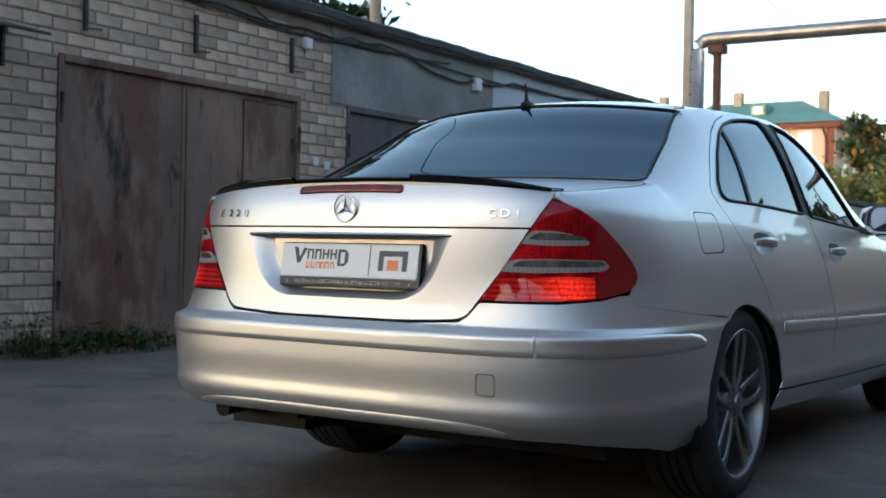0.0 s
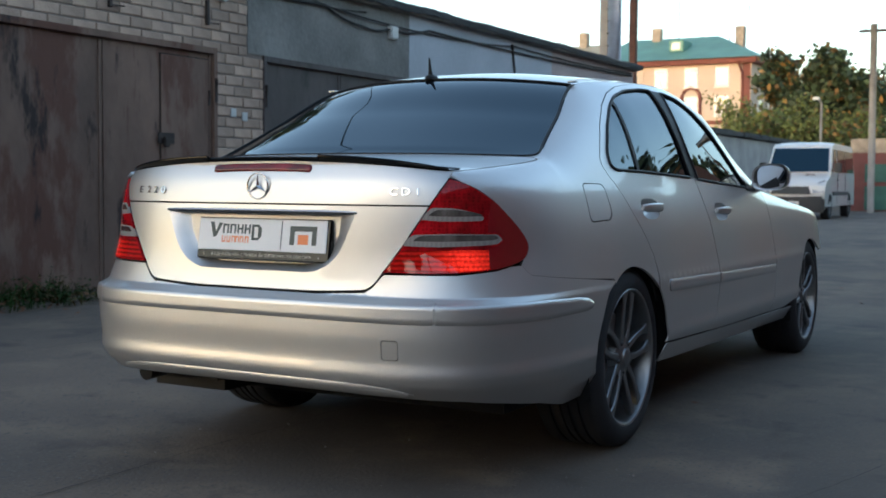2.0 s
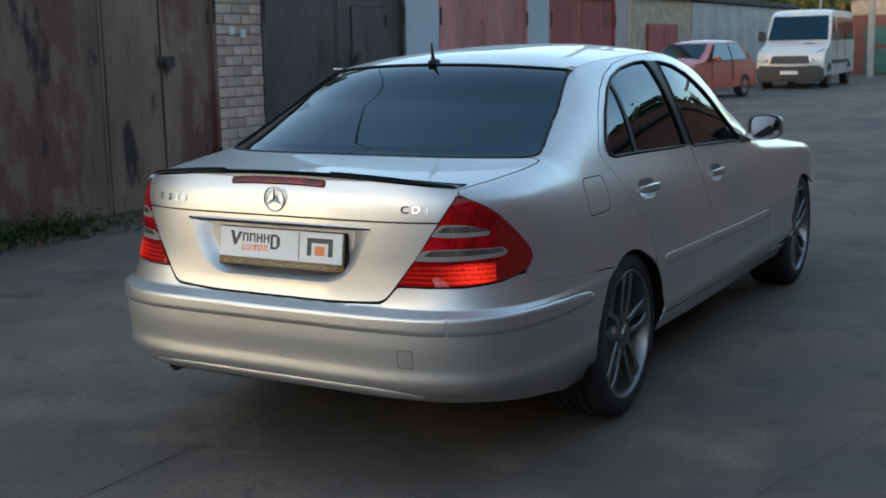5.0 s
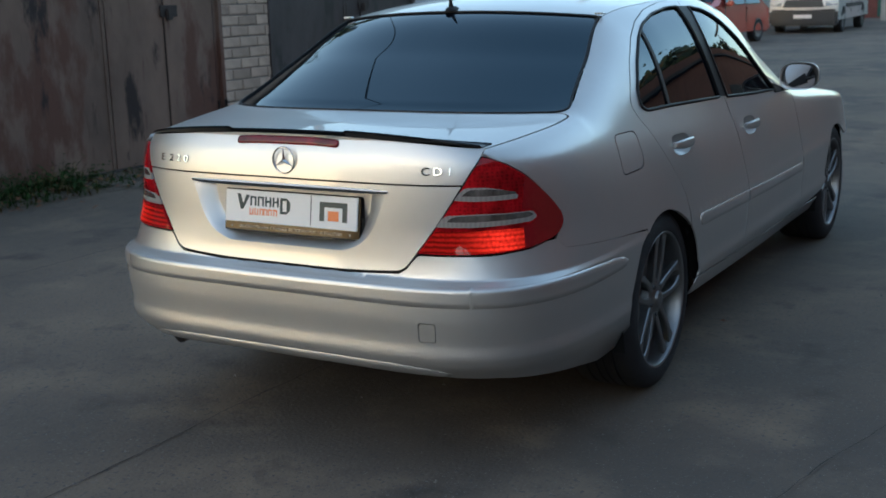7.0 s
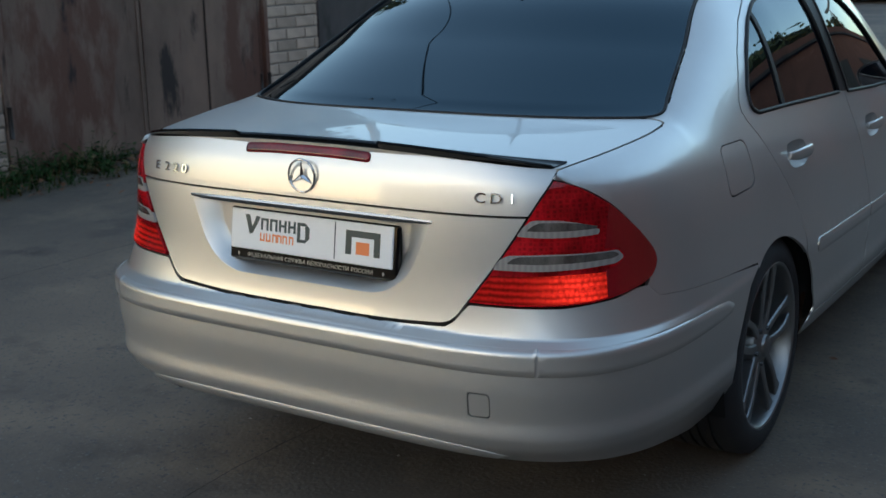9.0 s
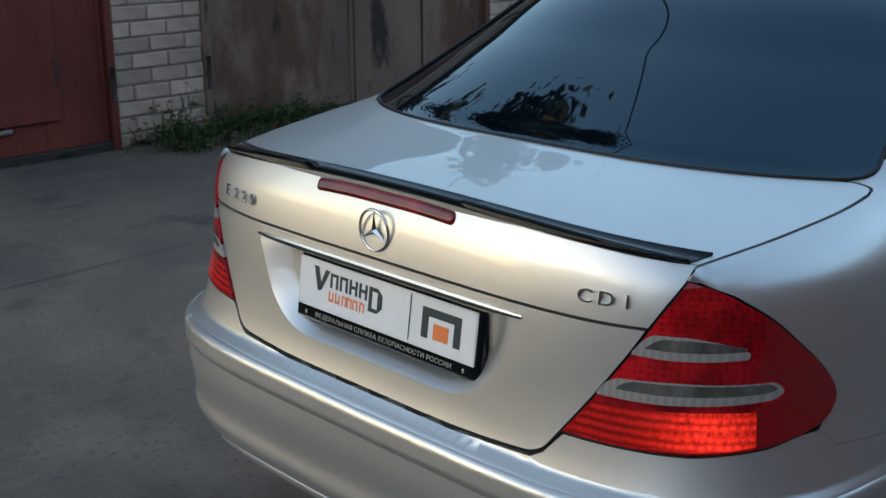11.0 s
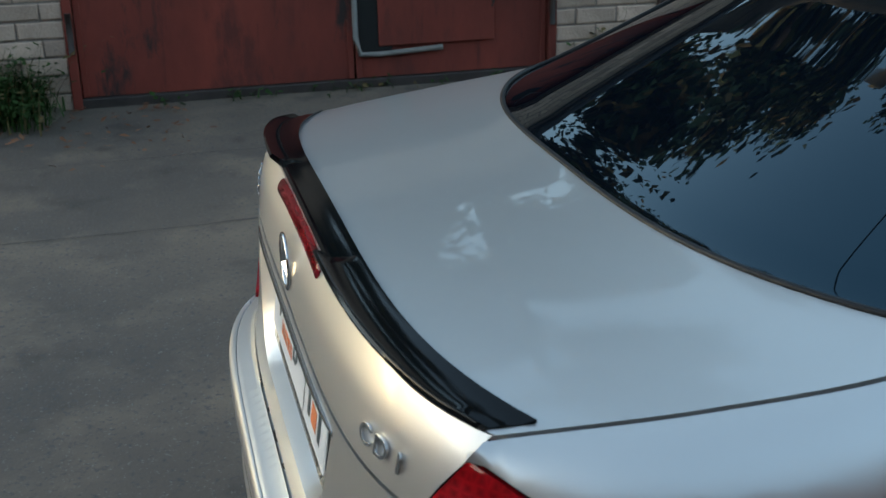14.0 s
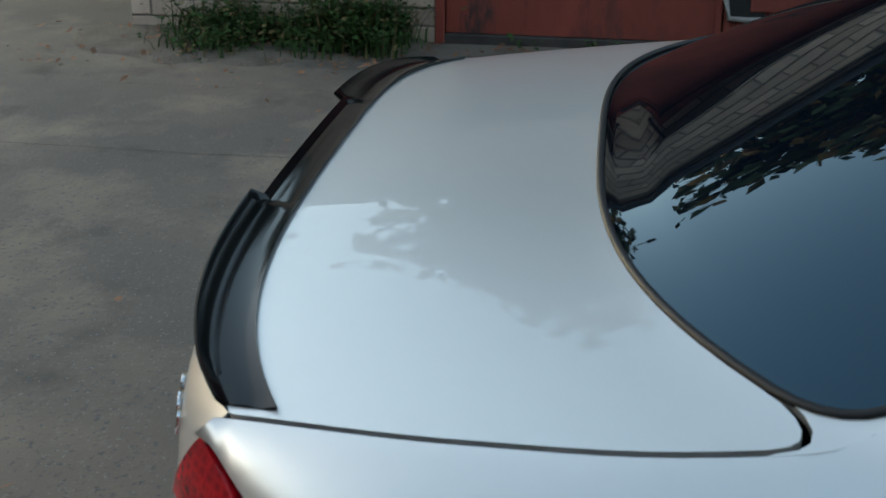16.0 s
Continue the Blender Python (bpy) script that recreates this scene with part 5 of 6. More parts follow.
def weed_patch(name, spots, label):
    """Tufts of blades and leafy stems."""
    rnd = random.Random(len(spots) + 3)
    bm = bmesh.new()
    for x, y, hgt, n in spots:
        for _ in range(n):
            a, lean = rnd.uniform(0, math.tau), rnd.uniform(.15, 1.1)
            h = hgt * rnd.uniform(.45, 1.1)
            base = Vector((x + rnd.gauss(0, .07), y + rnd.gauss(0, .10), .01))
            d = Vector((math.cos(a), math.sin(a), 0))
            side = Vector((-d.y, d.x, 0)) * rnd.uniform(.003, .008)
            slot = 0 if rnd.random() < .84 else 1
            prev = [bm.verts.new(base - side), bm.verts.new(base + side)]
            for t in (.35, .7, 1.0):
                p = base + d * (lean * h * t ** 1.8) + Vector((0, 0, h * (t - .25 * lean * t * t)))
                w = side * (1 - t * .9)
                cur = [bm.verts.new(p - w), bm.verts.new(p + w)]
                bm.faces.new((prev[0], prev[1], cur[1], cur[0])).material_index = slot
                for _ in range(rnd.randint(0, 2)):
                    l = rnd.uniform(.016, .045)
                    b = rnd.uniform(0, math.tau)
                    u, v = Vector((math.cos(b), math.sin(b), rnd.uniform(-.3, .6))) * l, Vector((-math.sin(b), math.cos(b), rnd.uniform(-.3, .3))) * l * .4
                    bm.faces.new([bm.verts.new(q) for q in (p, p + u * .5 + v, p + u, p + u * .5 - v)]).material_index = slot
                prev = cur
    return tagged(part(name, bm, [WEED, WEED_DRY]), label, "weeds", kind="stuff")


rnd = random.Random(11)


def clumps(y0, y1, reach, tall, count, blades):
    out = []
    while len(out) < count:
        y, t = rnd.uniform(y0, y1), rnd.random() ** 1.6
        lush = noise.noise((y * 1.7, 5.0, 0)) * .9 + .45
        if rnd.random() > lush * (1.1 - t):
            continue
        out.append((WALL_X + .03 + reach * t, y, tall * (.35 + .8 * max(.1, lush)) * rnd.uniform(.5, 1.15) * (1 - .6 * t), max(3, int(blades * rnd.uniform(.5, 1.2)))))
    return out


weed_patch("weeds", clumps(2.35, 5.9, .5, .17, 46, 12) + clumps(2.55, 3.95, .45, .42, 46, 14), "green and dry weeds growing along the foot of the rusty gate")
weed_patch("weeds", clumps(-1.85, -.72, .5, .48, 90, 26), "dense green weeds against the brick wall")
weed_patch("weeds", [(WALL_X + rnd.uniform(.01, .06), rnd.uniform(6.3, 16.5), .10, 8) for _ in range(20)] + [(WALL_X + .03, rnd.uniform(-.6, 2.4), .06, 7) for _ in range(9)], "sparse low weeds along the garage row")


def fallen_leaves():
    rnd = random.Random(21)
    bm = bmesh.new()
    spots = [(WALL_X + abs(rnd.gauss(.15, .28)) + .02, rnd.uniform(2.4, 6.2)) for _ in range(420)]
    spots += [(WALL_X + abs(rnd.gauss(.45, .35)) + .02, rnd.uniform(-2.8, .1)) for _ in range(300)]
    spots += [(rnd.uniform(-4.5, 4), rnd.uniform(-3, 9)) for _ in range(70)]
    for x, y in spots:
        l = rnd.uniform(.012, .032)
        a = rnd.uniform(0, math.tau)
        u, v = Vector((math.cos(a), math.sin(a), rnd.uniform(-.2, .5))) * l, Vector((-math.sin(a), math.cos(a), rnd.uniform(-.2, .4))) * l * .6
        p = Vector((x, y, .022 + (.03 if x < WALL_X + .4 and (2.4 < y < 6.2 or y < -.6) else 0)))
        bm.faces.new([bm.verts.new(q) for q in (p - u, p - v * .8, p + u, p + v)])
    return tagged(part("fallen_leaves", bm, LEAF_DRY), "dry brown leaves scattered on the asphalt", "leaves", kind="stuff")


fallen_leaves()
PEBBLE = mat("grit", (.15, .145, .14), .9, vary=.3, scale=30)
bm = bmesh.new()
rnd = random.Random(8)
for _ in range(900):
    x, y = rnd.uniform(-4.6, 4.5), rnd.uniform(-3.4, 7)
    r = rnd.uniform(.002, .006) * (1.6 if rnd.random() < .06 else 1)
    c = Vector((x, y, .012 * noise.noise((x * .35, y * .35, 0)) + r * .5))
    q = [bm.verts.new(c + Vector(d) * r * rnd.uniform(.7, 1.2)) for d in ((1, 0, 0), (-.5, .87, 0), (-.5, -.87, 0), (0, 0, .9))]
    for i, j, k in ((0, 1, 3), (1, 2, 3), (2, 0, 3)):
        bm.faces.new((q[i], q[j], q[k]))
tagged(part("grit", bm, PEBBLE), "fine grit and small stones on the asphalt", "gravel", kind="stuff")


# ---- trees ----
BARK = mat("bark", (.07, .055, .045), .95, vary=.3, scale=6, bump=.6, bump_scale=20)
LEAF = mat("tree_leaf", (.045, .068, .024), .65, vary=.3, scale=2)
LEAF_AUTUMN = mat("autumn_leaf", (.20, .115, .030), .7, vary=.3, scale=2)
LEAF_LIGHT = mat("light_leaf", (.13, .15, .035), .7, vary=.3, scale=2)
for m in (LEAF, LEAF_AUTUMN, LEAF_LIGHT):
    piece_tint(m, .5)


def tree(at, height, spread, seed, leaf=.22, count=2600, autumn=.1, label="leafy green tree", trunk=.22, main=None):
    rnd = random.Random(seed)
    t = thing("tree", at, label, "tree", "trees round the yard")
    base = Vector(at)
    bm = bmesh.new()
    tips = []

    def limb(p, d, length, r, depth):
        n = 5
        rings = []
        q, dd = p.copy(), d.normalized()
        for i in range(n + 1):
            rr = r * (1 - .55 * i / n)
            u = dd.orthogonal().normalized()
            w = dd.cross(u)
            rings.append([bm.verts.new(q + (u * math.cos(k * math.tau / 6) + w * math.sin(k * math.tau / 6)) * rr) for k in range(6)])
            if depth and i >= 1 and (depth > 1 or i >= 2):
                for _ in range(2 if depth > 1 else 1):
                    b = (dd * .45 + Vector((rnd.gauss(0, .75), rnd.gauss(0, .75), rnd.uniform(-.1, .55)))).normalized()
                    limb(q, b, (spread * rnd.uniform(.55, .9) if depth > 1 else spread * rnd.uniform(.25, .42)), rr * .55, depth - 1)
            elif not depth:
                tips.append(q.copy())
            q = q + dd * length / n
            dd = (dd + Vector((rnd.gauss(0, .12), rnd.gauss(0, .12), rnd.gauss(.03, .06)))).normalized()
        tips.append(q)
        for a, b in zip(rings, rings[1:]):
            for k in range(6):
                bm.faces.new((a[k], a[(k + 1) % 6], b[(k + 1) % 6], b[k])).smooth = True

    limb(base, Vector((rnd.gauss(0, .04), rnd.gauss(0, .04), 1)), height * .72, trunk, 2)
    part("trunk", bm, BARK, t)
    cr = bmesh.new()
    zs = [p.z for p in tips]
    for _ in range(count):
        c = rnd.choice(tips)
        p = c + Vector((rnd.gauss(0, spread * .095), rnd.gauss(0, spread * .095), rnd.gauss(0, spread * .08)))
        if p.z < base.z + height * .22:
            continue
        s = leaf * rnd.uniform(.5, 1.25)
        nrm = Vector((rnd.gauss(0, 1), rnd.gauss(0, 1), rnd.gauss(.4, 1))).normalized()
        u = nrm.orthogonal().normalized()
        u.rotate(Matrix.Rotation(rnd.uniform(0, math.tau), 3, nrm))
        w = nrm.cross(u)
        f = cr.faces.new([cr.verts.new(p + q) for q in (u * s, (u * .2 + w * .5) * s, (w * .1 - u * .7) * s, (u * .1 - w * .5) * s + nrm * s * .15)])
        f.material_index = 1 if rnd.random() < autumn * (1.6 if p.x > base.x else .6) else 0
    part("crown", cr, [main or LEAF, LEAF_AUTUMN], t)
    return t


tree((-12.8, 3.4, 0), 20.5, 3.9, 1, .18, 32000, .14, "tall leafy tree behind the garage row", .28)
tree((-13.5, -2.0, 0), 8.2, 3.3, 2, .27, 6000, .15, "broad leafy tree behind the garages")
tree((-14.7, 16.9, 0), 9.8, 3.0, 3, .24, 5000, .05, "green tree over the garage roof")
tree((-12.5, -7.0, 0), 7.0, 3.2, 4, .22, 3600, .2, "leafy tree past the end of the row")
# the last three are added unseen past the back wall to block low sky
for i, (x, y, h, s) in enumerate(((9.5, -2, 5.4, 3.2), (10.5, 5, 5.8, 3.4), (9.2, 11, 5.2, 3.2), (10, 18, 6.0, 3.4), (9, 26, 6.4, 3.2), (9.5, 34, 6.6, 3.4), (10, -11, 5, 3), (4, -24, 8, 4.0), (-8, -23, 8, 4.0), (-2, -25, 8.5, 4.2))):
    tree((x, y, 0), h, s, 20 + i, .36, 4200, .15, "leafy tree behind the opposite garages or added behind the yard")
for i, (x, y, h, s, au) in enumerate(((-15.2, 74, 10.6, 2.8, .40), (-13.9, 70, 9.6, 3.0, .06), (-12.6, 72, 8.8, 3.4, .08), (-11.4, 74, 8.2, 3.2, .30), (-10.2, 72, 6.6, 3.0, .05), (-13.6, 76, 9.6, 3.4, .12), (-6.0, 78, 6.0, 3.5, .1), (-2.0, 76, 6.5, 3.6, .1), (2.5, 80, 7.0, 3.8, .1))):
    tree((x, y, 0), h, s, 50 + i, .30, 5000, au, "tree in a distant belt with autumn tints", .2)
for i, (x, y, h) in enumerate(((-13.0, 54, 4.6), (-11.4, 56, 4.2), (-9.6, 55, 4.4), (-8.2, 57, 3.9), (-14.6, 57, 4.8))):
    tree((x, y, 0), h, 2.6, 80 + i, .15, 3000, .12, "light green bush above the far wall", .07, LEAF_LIGHT)


# ---- paving seams and cracks in the asphalt ----
CRACK = mat("crack_dark", (.030, .028, .027), .95, vary=.3, scale=20)


def crack(name, pts, width, label):
    bm = bmesh.new()
    prev = None
    for i, (x, y) in enumerate(pts):
        w = width * (.35 + .9 * abs(noise.noise((x * 6, y * 6, 4.0))))
        dx = .018 * noise.noise((y * 2.1, x * 2.1, 9)) + .008 * noise.noise((y * 11, x * 11, 2))
        z = .012 * noise.noise((x * .35, y * .35, 0)) + .004
        cur = [bm.verts.new((x + dx - w, y, z)), bm.verts.new((x + dx + w, y + w * .6, z))]
        if prev:
            bm.faces.new((prev[0], prev[1], cur[1], cur[0]))
        prev = cur
    return tagged(part(name, bm, CRACK), label, "crack", kind="structure")


crack("asphalt_seam", [(-.43, y) for y in np.arange(-4, 12, .05)], .0035, "dark irregular paving seam in the asphalt")
crack("asphalt_seam", [(-2.88, y) for y in np.arange(-6, 14, .05)], .005, "dark paving seam along the yard")
crack("asphalt_crack", [(1.9 + .25 * (y - 2), y) for y in np.arange(-1.5, 5, .05)], .003, "thin crack in the asphalt beside the car")
crack("asphalt_crack", [(-3.9 - .02 * y, y) for y in np.arange(-2, 7, .05)], .003, "thin crack in the asphalt by the gates")


# ---- opposite row and the yard's end, which close the place ----
RED_BRICK = mat("red_brick_wall", (.20, .085, .055), .9, vary=.25, scale=2.2, bump=.3, bump_scale=30, second=(.26, .15, .11), cover=.3)
tagged(part("wall_6", box(5.2, 5.7, -16, 46, -.05, 3.9), RED_BRICK), "long red brick garage wall across the yard", "wall", kind="structure")
tagged(part("roof", box(5.05, 11, -16, 46, 3.3, 3.45, .02), FELT), "dark felt roof of the opposite garages", "roof", kind="structure")
# back wall is out of view, its height set to cut low sky light
tagged(part("wall_7", box(-11, 5.7, -17.0, -16.5, -.05, 3.9), RED_BRICK), "unseen brick wall added behind the yard to block low light", "wall", kind="structure")
for i in range(9):
    y = -13 + i * 6.2
    g = thing("garage_gate", (5.2, y, 0), "grey-green steel gate in the opposite brick row", "gate", "opposite gates")
    part("gate_leaf", box(5.175, 5.20, y - 1.3, y - .01, .04, 2.1, .005), DARK_STEEL, g)
    part("gate_leaf", box(5.175, 5.20, y + .01, y + 1.3, .04, 2.1, .005), DARK_STEEL, g)

# far row set back from the road: brick end, then whitewashed
WHITEWASH = mat("dirty_whitewash", (.36, .35, .34), .95, vary=.22, scale=1.3, bump=.4, bump_scale=20)
FAR_BRICK = mat("far_brick", (.36, .29, .22), .95, vary=.25, scale=4, bump=.3, bump_scale=30)
far = tagged(part("wall_8", box(-14, -9.2, 28.0, 33.4, -.05, 2.75), FAR_BRICK), "tan brick end of a further garage row", "wall", kind="structure")
tagged(part("wall_9", box(-14, -9.15, 33.4, 47.0, -.05, 2.70), WHITEWASH), "dirty whitewashed wall of a further garage row", "wall", kind="structure")
bm = bmesh.new()
for i in range(16):
    box_into(bm, -14.1, -9.0 + .02 * math.sin(i * 2.3), 27.9 + i * 1.2, 27.9 + i * 1.2 + 1.19, 2.74 + .01 * math.sin(i * 1.7), 2.92 + .015 * math.sin(i * 3.1), .02)
tagged(part("roof", bm, FELT), "uneven dark slab roof edge of the further row", "roof", kind="structure")
for y, c in ((30.6, DULLRED_GATE), (44.5, BROWN_GATE)):
    g = thing("garage_gate", (-9.15, y, 0), "weathered steel gate of the further garage row", "gate", "garage gates")
    part("gate_leaf", box(-9.18, -9.10, y - 1.3, y - .01, .04, 2.0, .006), c, g)
    part("gate_leaf", box(-9.18, -9.10, y + .01, y + 1.3, .04, 2.0, .006), c, g)

# the yard's far end: brick top, brown band and green gates
TEAL = mat("green_gate_paint", (.035, .115, .090), .6, vary=.2, scale=3, bump=.15, bump_scale=20)
MAROON = mat("maroon_paint", (.17, .055, .045), .7, vary=.2, scale=3)
tagged(part("wall_10", box(-7.2, 8, 49.0, 49.5, -.05, 2.95), MAROON), "maroon painted garage wall at the yard's end", "wall", kind="structure")
tagged(part("brick_parapet", box(-7.25, 8, 48.94, 49.55, 2.45, 3.05, .02), FAR_BRICK), "tan brick top of the end wall", "wall", kind="structure")
for k in range(4):
    x = -5.3 + k * 3.3
    g = thing("garage_gate", (x, 49, 0), "dark green steel garage gate at the yard's end", "gate", "green gates")
    for a, b in ((-1.35, -.01), (.01, 1.35)):
        part("gate_leaf", box(x + a, x + b, 48.93, 48.99, .05, 1.05, .01), TEAL, g)
        part("gate_leaf", box(x + a, x + b, 48.93, 48.99, 1.22, 1.98, .01), TEAL, g)

# ---- the tall house ----
PLASTER = mat("cream_plaster", (.60, .47, .36), .9, vary=.08, scale=.5, bump=.1, bump_scale=8)
TRIM_RED = mat("red_brown_trim", (.20, .065, .045), .8, vary=.15, scale=1)
ROOF_GREEN = mat("green_sheet_roof", (.13, .27, .22), .55, .2, vary=.15, scale=.6)
ROOF_TAN = mat("tan_sheet_roof", (.42, .36, .24), .6, .2, vary=.12, scale=.6)
WIN_WHITE = mat("white_window", (.75, .74, .72), .5)
PANE = mat("window_pane", (.30, .31, .33), .06, spec=.8)
house = thing("house", (-31, 91, 0), "cream plastered house with red-brown trim and a green sheet roof", "house")
hx0, hx1, hy0, hy1, hz = -46.0, -21.2, 85.0, 97.0, 10.35
part("wall", box(hx0, hx1, hy0, hy1, 0, hz), PLASTER, house)
part("cornice", box(hx0 - .5, hx1 + .5, hy0 - .5, hy1 + .5, hz - .05, hz + .38, .08), TRIM_RED, house)
part("string_course", box(hx0 - .08, hx1 + .08, hy0 - .10, hy1 + .08, 5.75, 6.05, .04), TRIM_RED, house)
part("string_course", box(hx0 - .08, hx1 + .08, hy0 - .09, hy1 + .08, 4.95, 5.15, .04), TRIM_RED, house)
for x in (hx1 - .35, -29.9):
    part("pilaster", box(x - .28, x + .28, hy0 - .07, hy0 + .01, 0, hz - .1, .02), TRIM_RED if x > -25 else PLASTER, house)


def hip_roof(x0, x1, y0, y1, z0, z1, inset):
    bm = bmesh.new()
    ym = (y0 + y1) / 2
    v = [bm.verts.new(p) for p in ((x0, y0, z0), (x1, y0, z0), (x1, y1, z0), (x0, y1, z0), (x0 + inset * .2, ym, z1), (x1 - inset, ym, z1))]
    for f in ((0, 1, 5, 4), (1, 2, 5), (2, 3, 4, 5), (3, 0, 4), (0, 3, 2, 1)):
        bm.faces.new([v[i] for i in f])
    return bm


hr = part("roof", hip_roof(-34.0, hx1 + .7, hy0 - .7, hy1 + .7, hz + .36, 13.2, 5.0), ROOF_GREEN, house)
part("roof", hip_roof(hx0 - .7, -33.6, hy0 - .7, hy1 + .7, hz + .36, 13.0, .5), ROOF_TAN, house)
part("dormer", box(-28.2, -27.0, 86.6, 88.6, 11.6, 12.5, .06), ROOF_GREEN, hr)
part("dormer_pane", box(-27.95, -27.25, 86.56, 86.6, 11.75, 12.3), PANE, hr)
for x, y in ((-30.5, 90.5), (-24.0, 92.0), (-37.0, 90.5)):
    part("chimney", box(x - .35, x + .35, y - .35, y + .35, 12.0, 14.0, .04), FAR_BRICK, hr)
for x, y, h in ((-28.5, 90, 3.5), (-23.2, 91.5, 3.0), (-35, 90, 3.2), (-24.6, 91, 2.2)):
    part("aerial", tube([(x, y, 12.6), (x, y, 12.6 + h)], .03, 5), DARK_STEEL, hr)


def house_window(x, z, w, h, arched=False):
    wd = part("window", box(x - w / 2 - .08, x + w / 2 + .08, hy0 - .06, hy0 + .02, z - h / 2 - .08, z + h / 2 + .08, .02), WIN_WHITE, house)
    for sgn in (-1, 1):
        part("pane", box(x + sgn * w * .26 - w * .21, x + sgn * w * .26 + w * .21, hy0 - .075, hy0 - .055, z - h * .44, z + h * .22), PANE, wd)
    part("pane", box(x - w * .44, x + w * .44, hy0 - .075, hy0 - .055, z + h * .28, z + h * .45), PANE, wd)
    part("sill", box(x - w / 2 - .15, x + w / 2 + .15, hy0 - .16, hy0, z - h / 2 - .16, z - h / 2 - .08, .01), WIN_WHITE, wd)
    if arched:
        pts = [(x - w * .75, hy0 - .04, z - h * .75), (x - w * .75, hy0 - .04, z + h * .5)] + [(x - w * .75 * math.cos(a), hy0 - .04, z + h * .5 + w * .75 * math.sin(a)) for a in np.linspace(.2, math.pi - .2, 9)] + [(x + w * .75, hy0 - .04, z + h * .5), (x + w * .75, hy0 - .04, z - h * .75)]
        part("arch_moulding", tube(pts, .14, 6), TRIM_RED, wd)


for x in (-38.2, -35.6, -33.0, -30.6, -28.2, -25.8, -23.4):
    house_window(x, 9.35, .95, 1.35)
    house_window(x, 7.15, .95, 1.35, x == -25.8)
    house_window(x, 3.6, .95, 1.5)
for y in (87.5, 90.5, 93.5):
    for z in (9.3, 7.1):
        sw = part("window", box(hx1 - .02, hx1 + .06, y - .5, y + .5, z - .7, z + .7, .02), WIN_WHITE, house)
        part("pane", box(hx1 + .055, hx1 + .075, y - .42, y + .42, z - .62, z + .62), PANE, sw)
part("downpipe", tube([(hx1 - .9, hy0 - .5, hz + .1), (hx1 - .65, hy0 - .12, hz - .8), (hx1 - .65, hy0 - .12, 0)], .09, 8), TRIM_RED, house)

# ---- pipe gantry, mast, poles, wires ----
PIPE = mat("sheet_metal_pipe", (.33, .31, .30), .35, .85, vary=.2, scale=3, bump=.1, bump_scale=12)
CONCRETE = mat("pole_concrete", (.30, .27, .24), .9, vary=.2, scale=2, bump=.3, bump_scale=20)
RUSTY = mat("rusty_steel", (.10, .045, .03), .8, .3, vary=.3, scale=6)
gantry = thing("pipe_gantry", (-10.4, 30, 0), "overhead heating pipe in sheet metal on steel posts", "pipeline")
part("pipe", tube([(-10.55, 30, 4.6), (-10.55, 30, 6.75), (-10.50, 30, 6.93), (-10.35, 30, 7.05), (-10.1, 30, 7.07), (7.0, 30, 6.98)], .20, 14), PIPE, gantry)
part("riser", tube([(-10.62, 30, 0), (-10.62, 30, 6.8)], .15, 12), PIPE, gantry)
part("post", box(-10.06, -9.86, 29.9, 30.1, 0, 6.75, .02), RUSTY, gantry)
part("saddle", box(-10.20, -9.72, 29.8, 30.2, 6.62, 6.88, .02), RUSTY, gantry)
part("post", box(5.9, 6.1, 29.9, 30.1, 0, 6.75, .02), RUSTY, gantry)
for k in range(12):
    part("clamp", tube([(-10.62 + .16 * math.cos(a), 30 + .16 * math.sin(a), 2.6 + k * .36) for a in np.linspace(0, math.tau, 14, endpoint=False)], .014, 5, closed=True), DARK_STEEL, gantry)
mast = thing("utility_pole", (-10.98, 30.3, 0), "grey concrete mast beside the heating pipe", "pole")
bm = bmesh.new()
for vv in box_into(bm, -11.12, -10.84, 30.2, 30.45, 0, 11.5):
    if vv.co.z > 5:
        vv.co.x = -10.98 + (vv.co.x + 10.98) * .7
part("shaft", bm, CONCRETE, mast)
pole = thing("utility_pole", (-5.72, 45, 0), "slim grey concrete pole at the far wall", "pole")
part("shaft", tube([(-5.72, 45, 0), (-5.76, 45, 7.3)], .13, 10), CONCRETE, pole)
part("crossarm", box(-6.3, -5.2, 44.95, 45.05, 7.0, 7.1, .01), DARK_STEEL, pole)
lamp_post = thing("street_lamp", (-8.3, 48, 0), "small street lamp above the bushes", "street lamp")
part("pole", tube([(-8.3, 48, 0), (-8.3, 48, 4.5), (-8.4, 47.9, 4.7)], .05, 8), CONCRETE, lamp_post)
part("head", box(-8.62, -8.35, 47.75, 48.0, 4.65, 4.78, .03), WIN_WHITE, lamp_post)


def wire(a, b, sag, r=.012):
    a, b = Vector(a), Vector(b)
    pts = []
    for i in range(25):
        t = i / 24
        p = a.lerp(b, t)
        p.z -= sag * 4 * t * (1 - t)
        pts.append(p)
    return tagged(part("overhead_wire", tube(pts, r, 5), CABLE), "thin overhead wire against the sky", "wire")


wire((-5.76, 45, 7.05), (-14.5, 44, 12.5), .9)
for x, y, h in ((-11.5, 15.5, 8.2), (4.6, -12.5, 8.6)):
    up = thing("utility_pole", (x, y, 0), "grey concrete pole carrying an overhead wire", "pole")
    part("shaft", tube([(x, y, 0), (x, y, h)], .12, 10), CONCRETE, up)
    part("insulator", tube([(x, y, h), (x, y, h + .15)], .04, 8), PLASTIC, up)
wire((-11.5, 15.5, 8.3), (4.6, -12.5, 8.7), .5, .016)


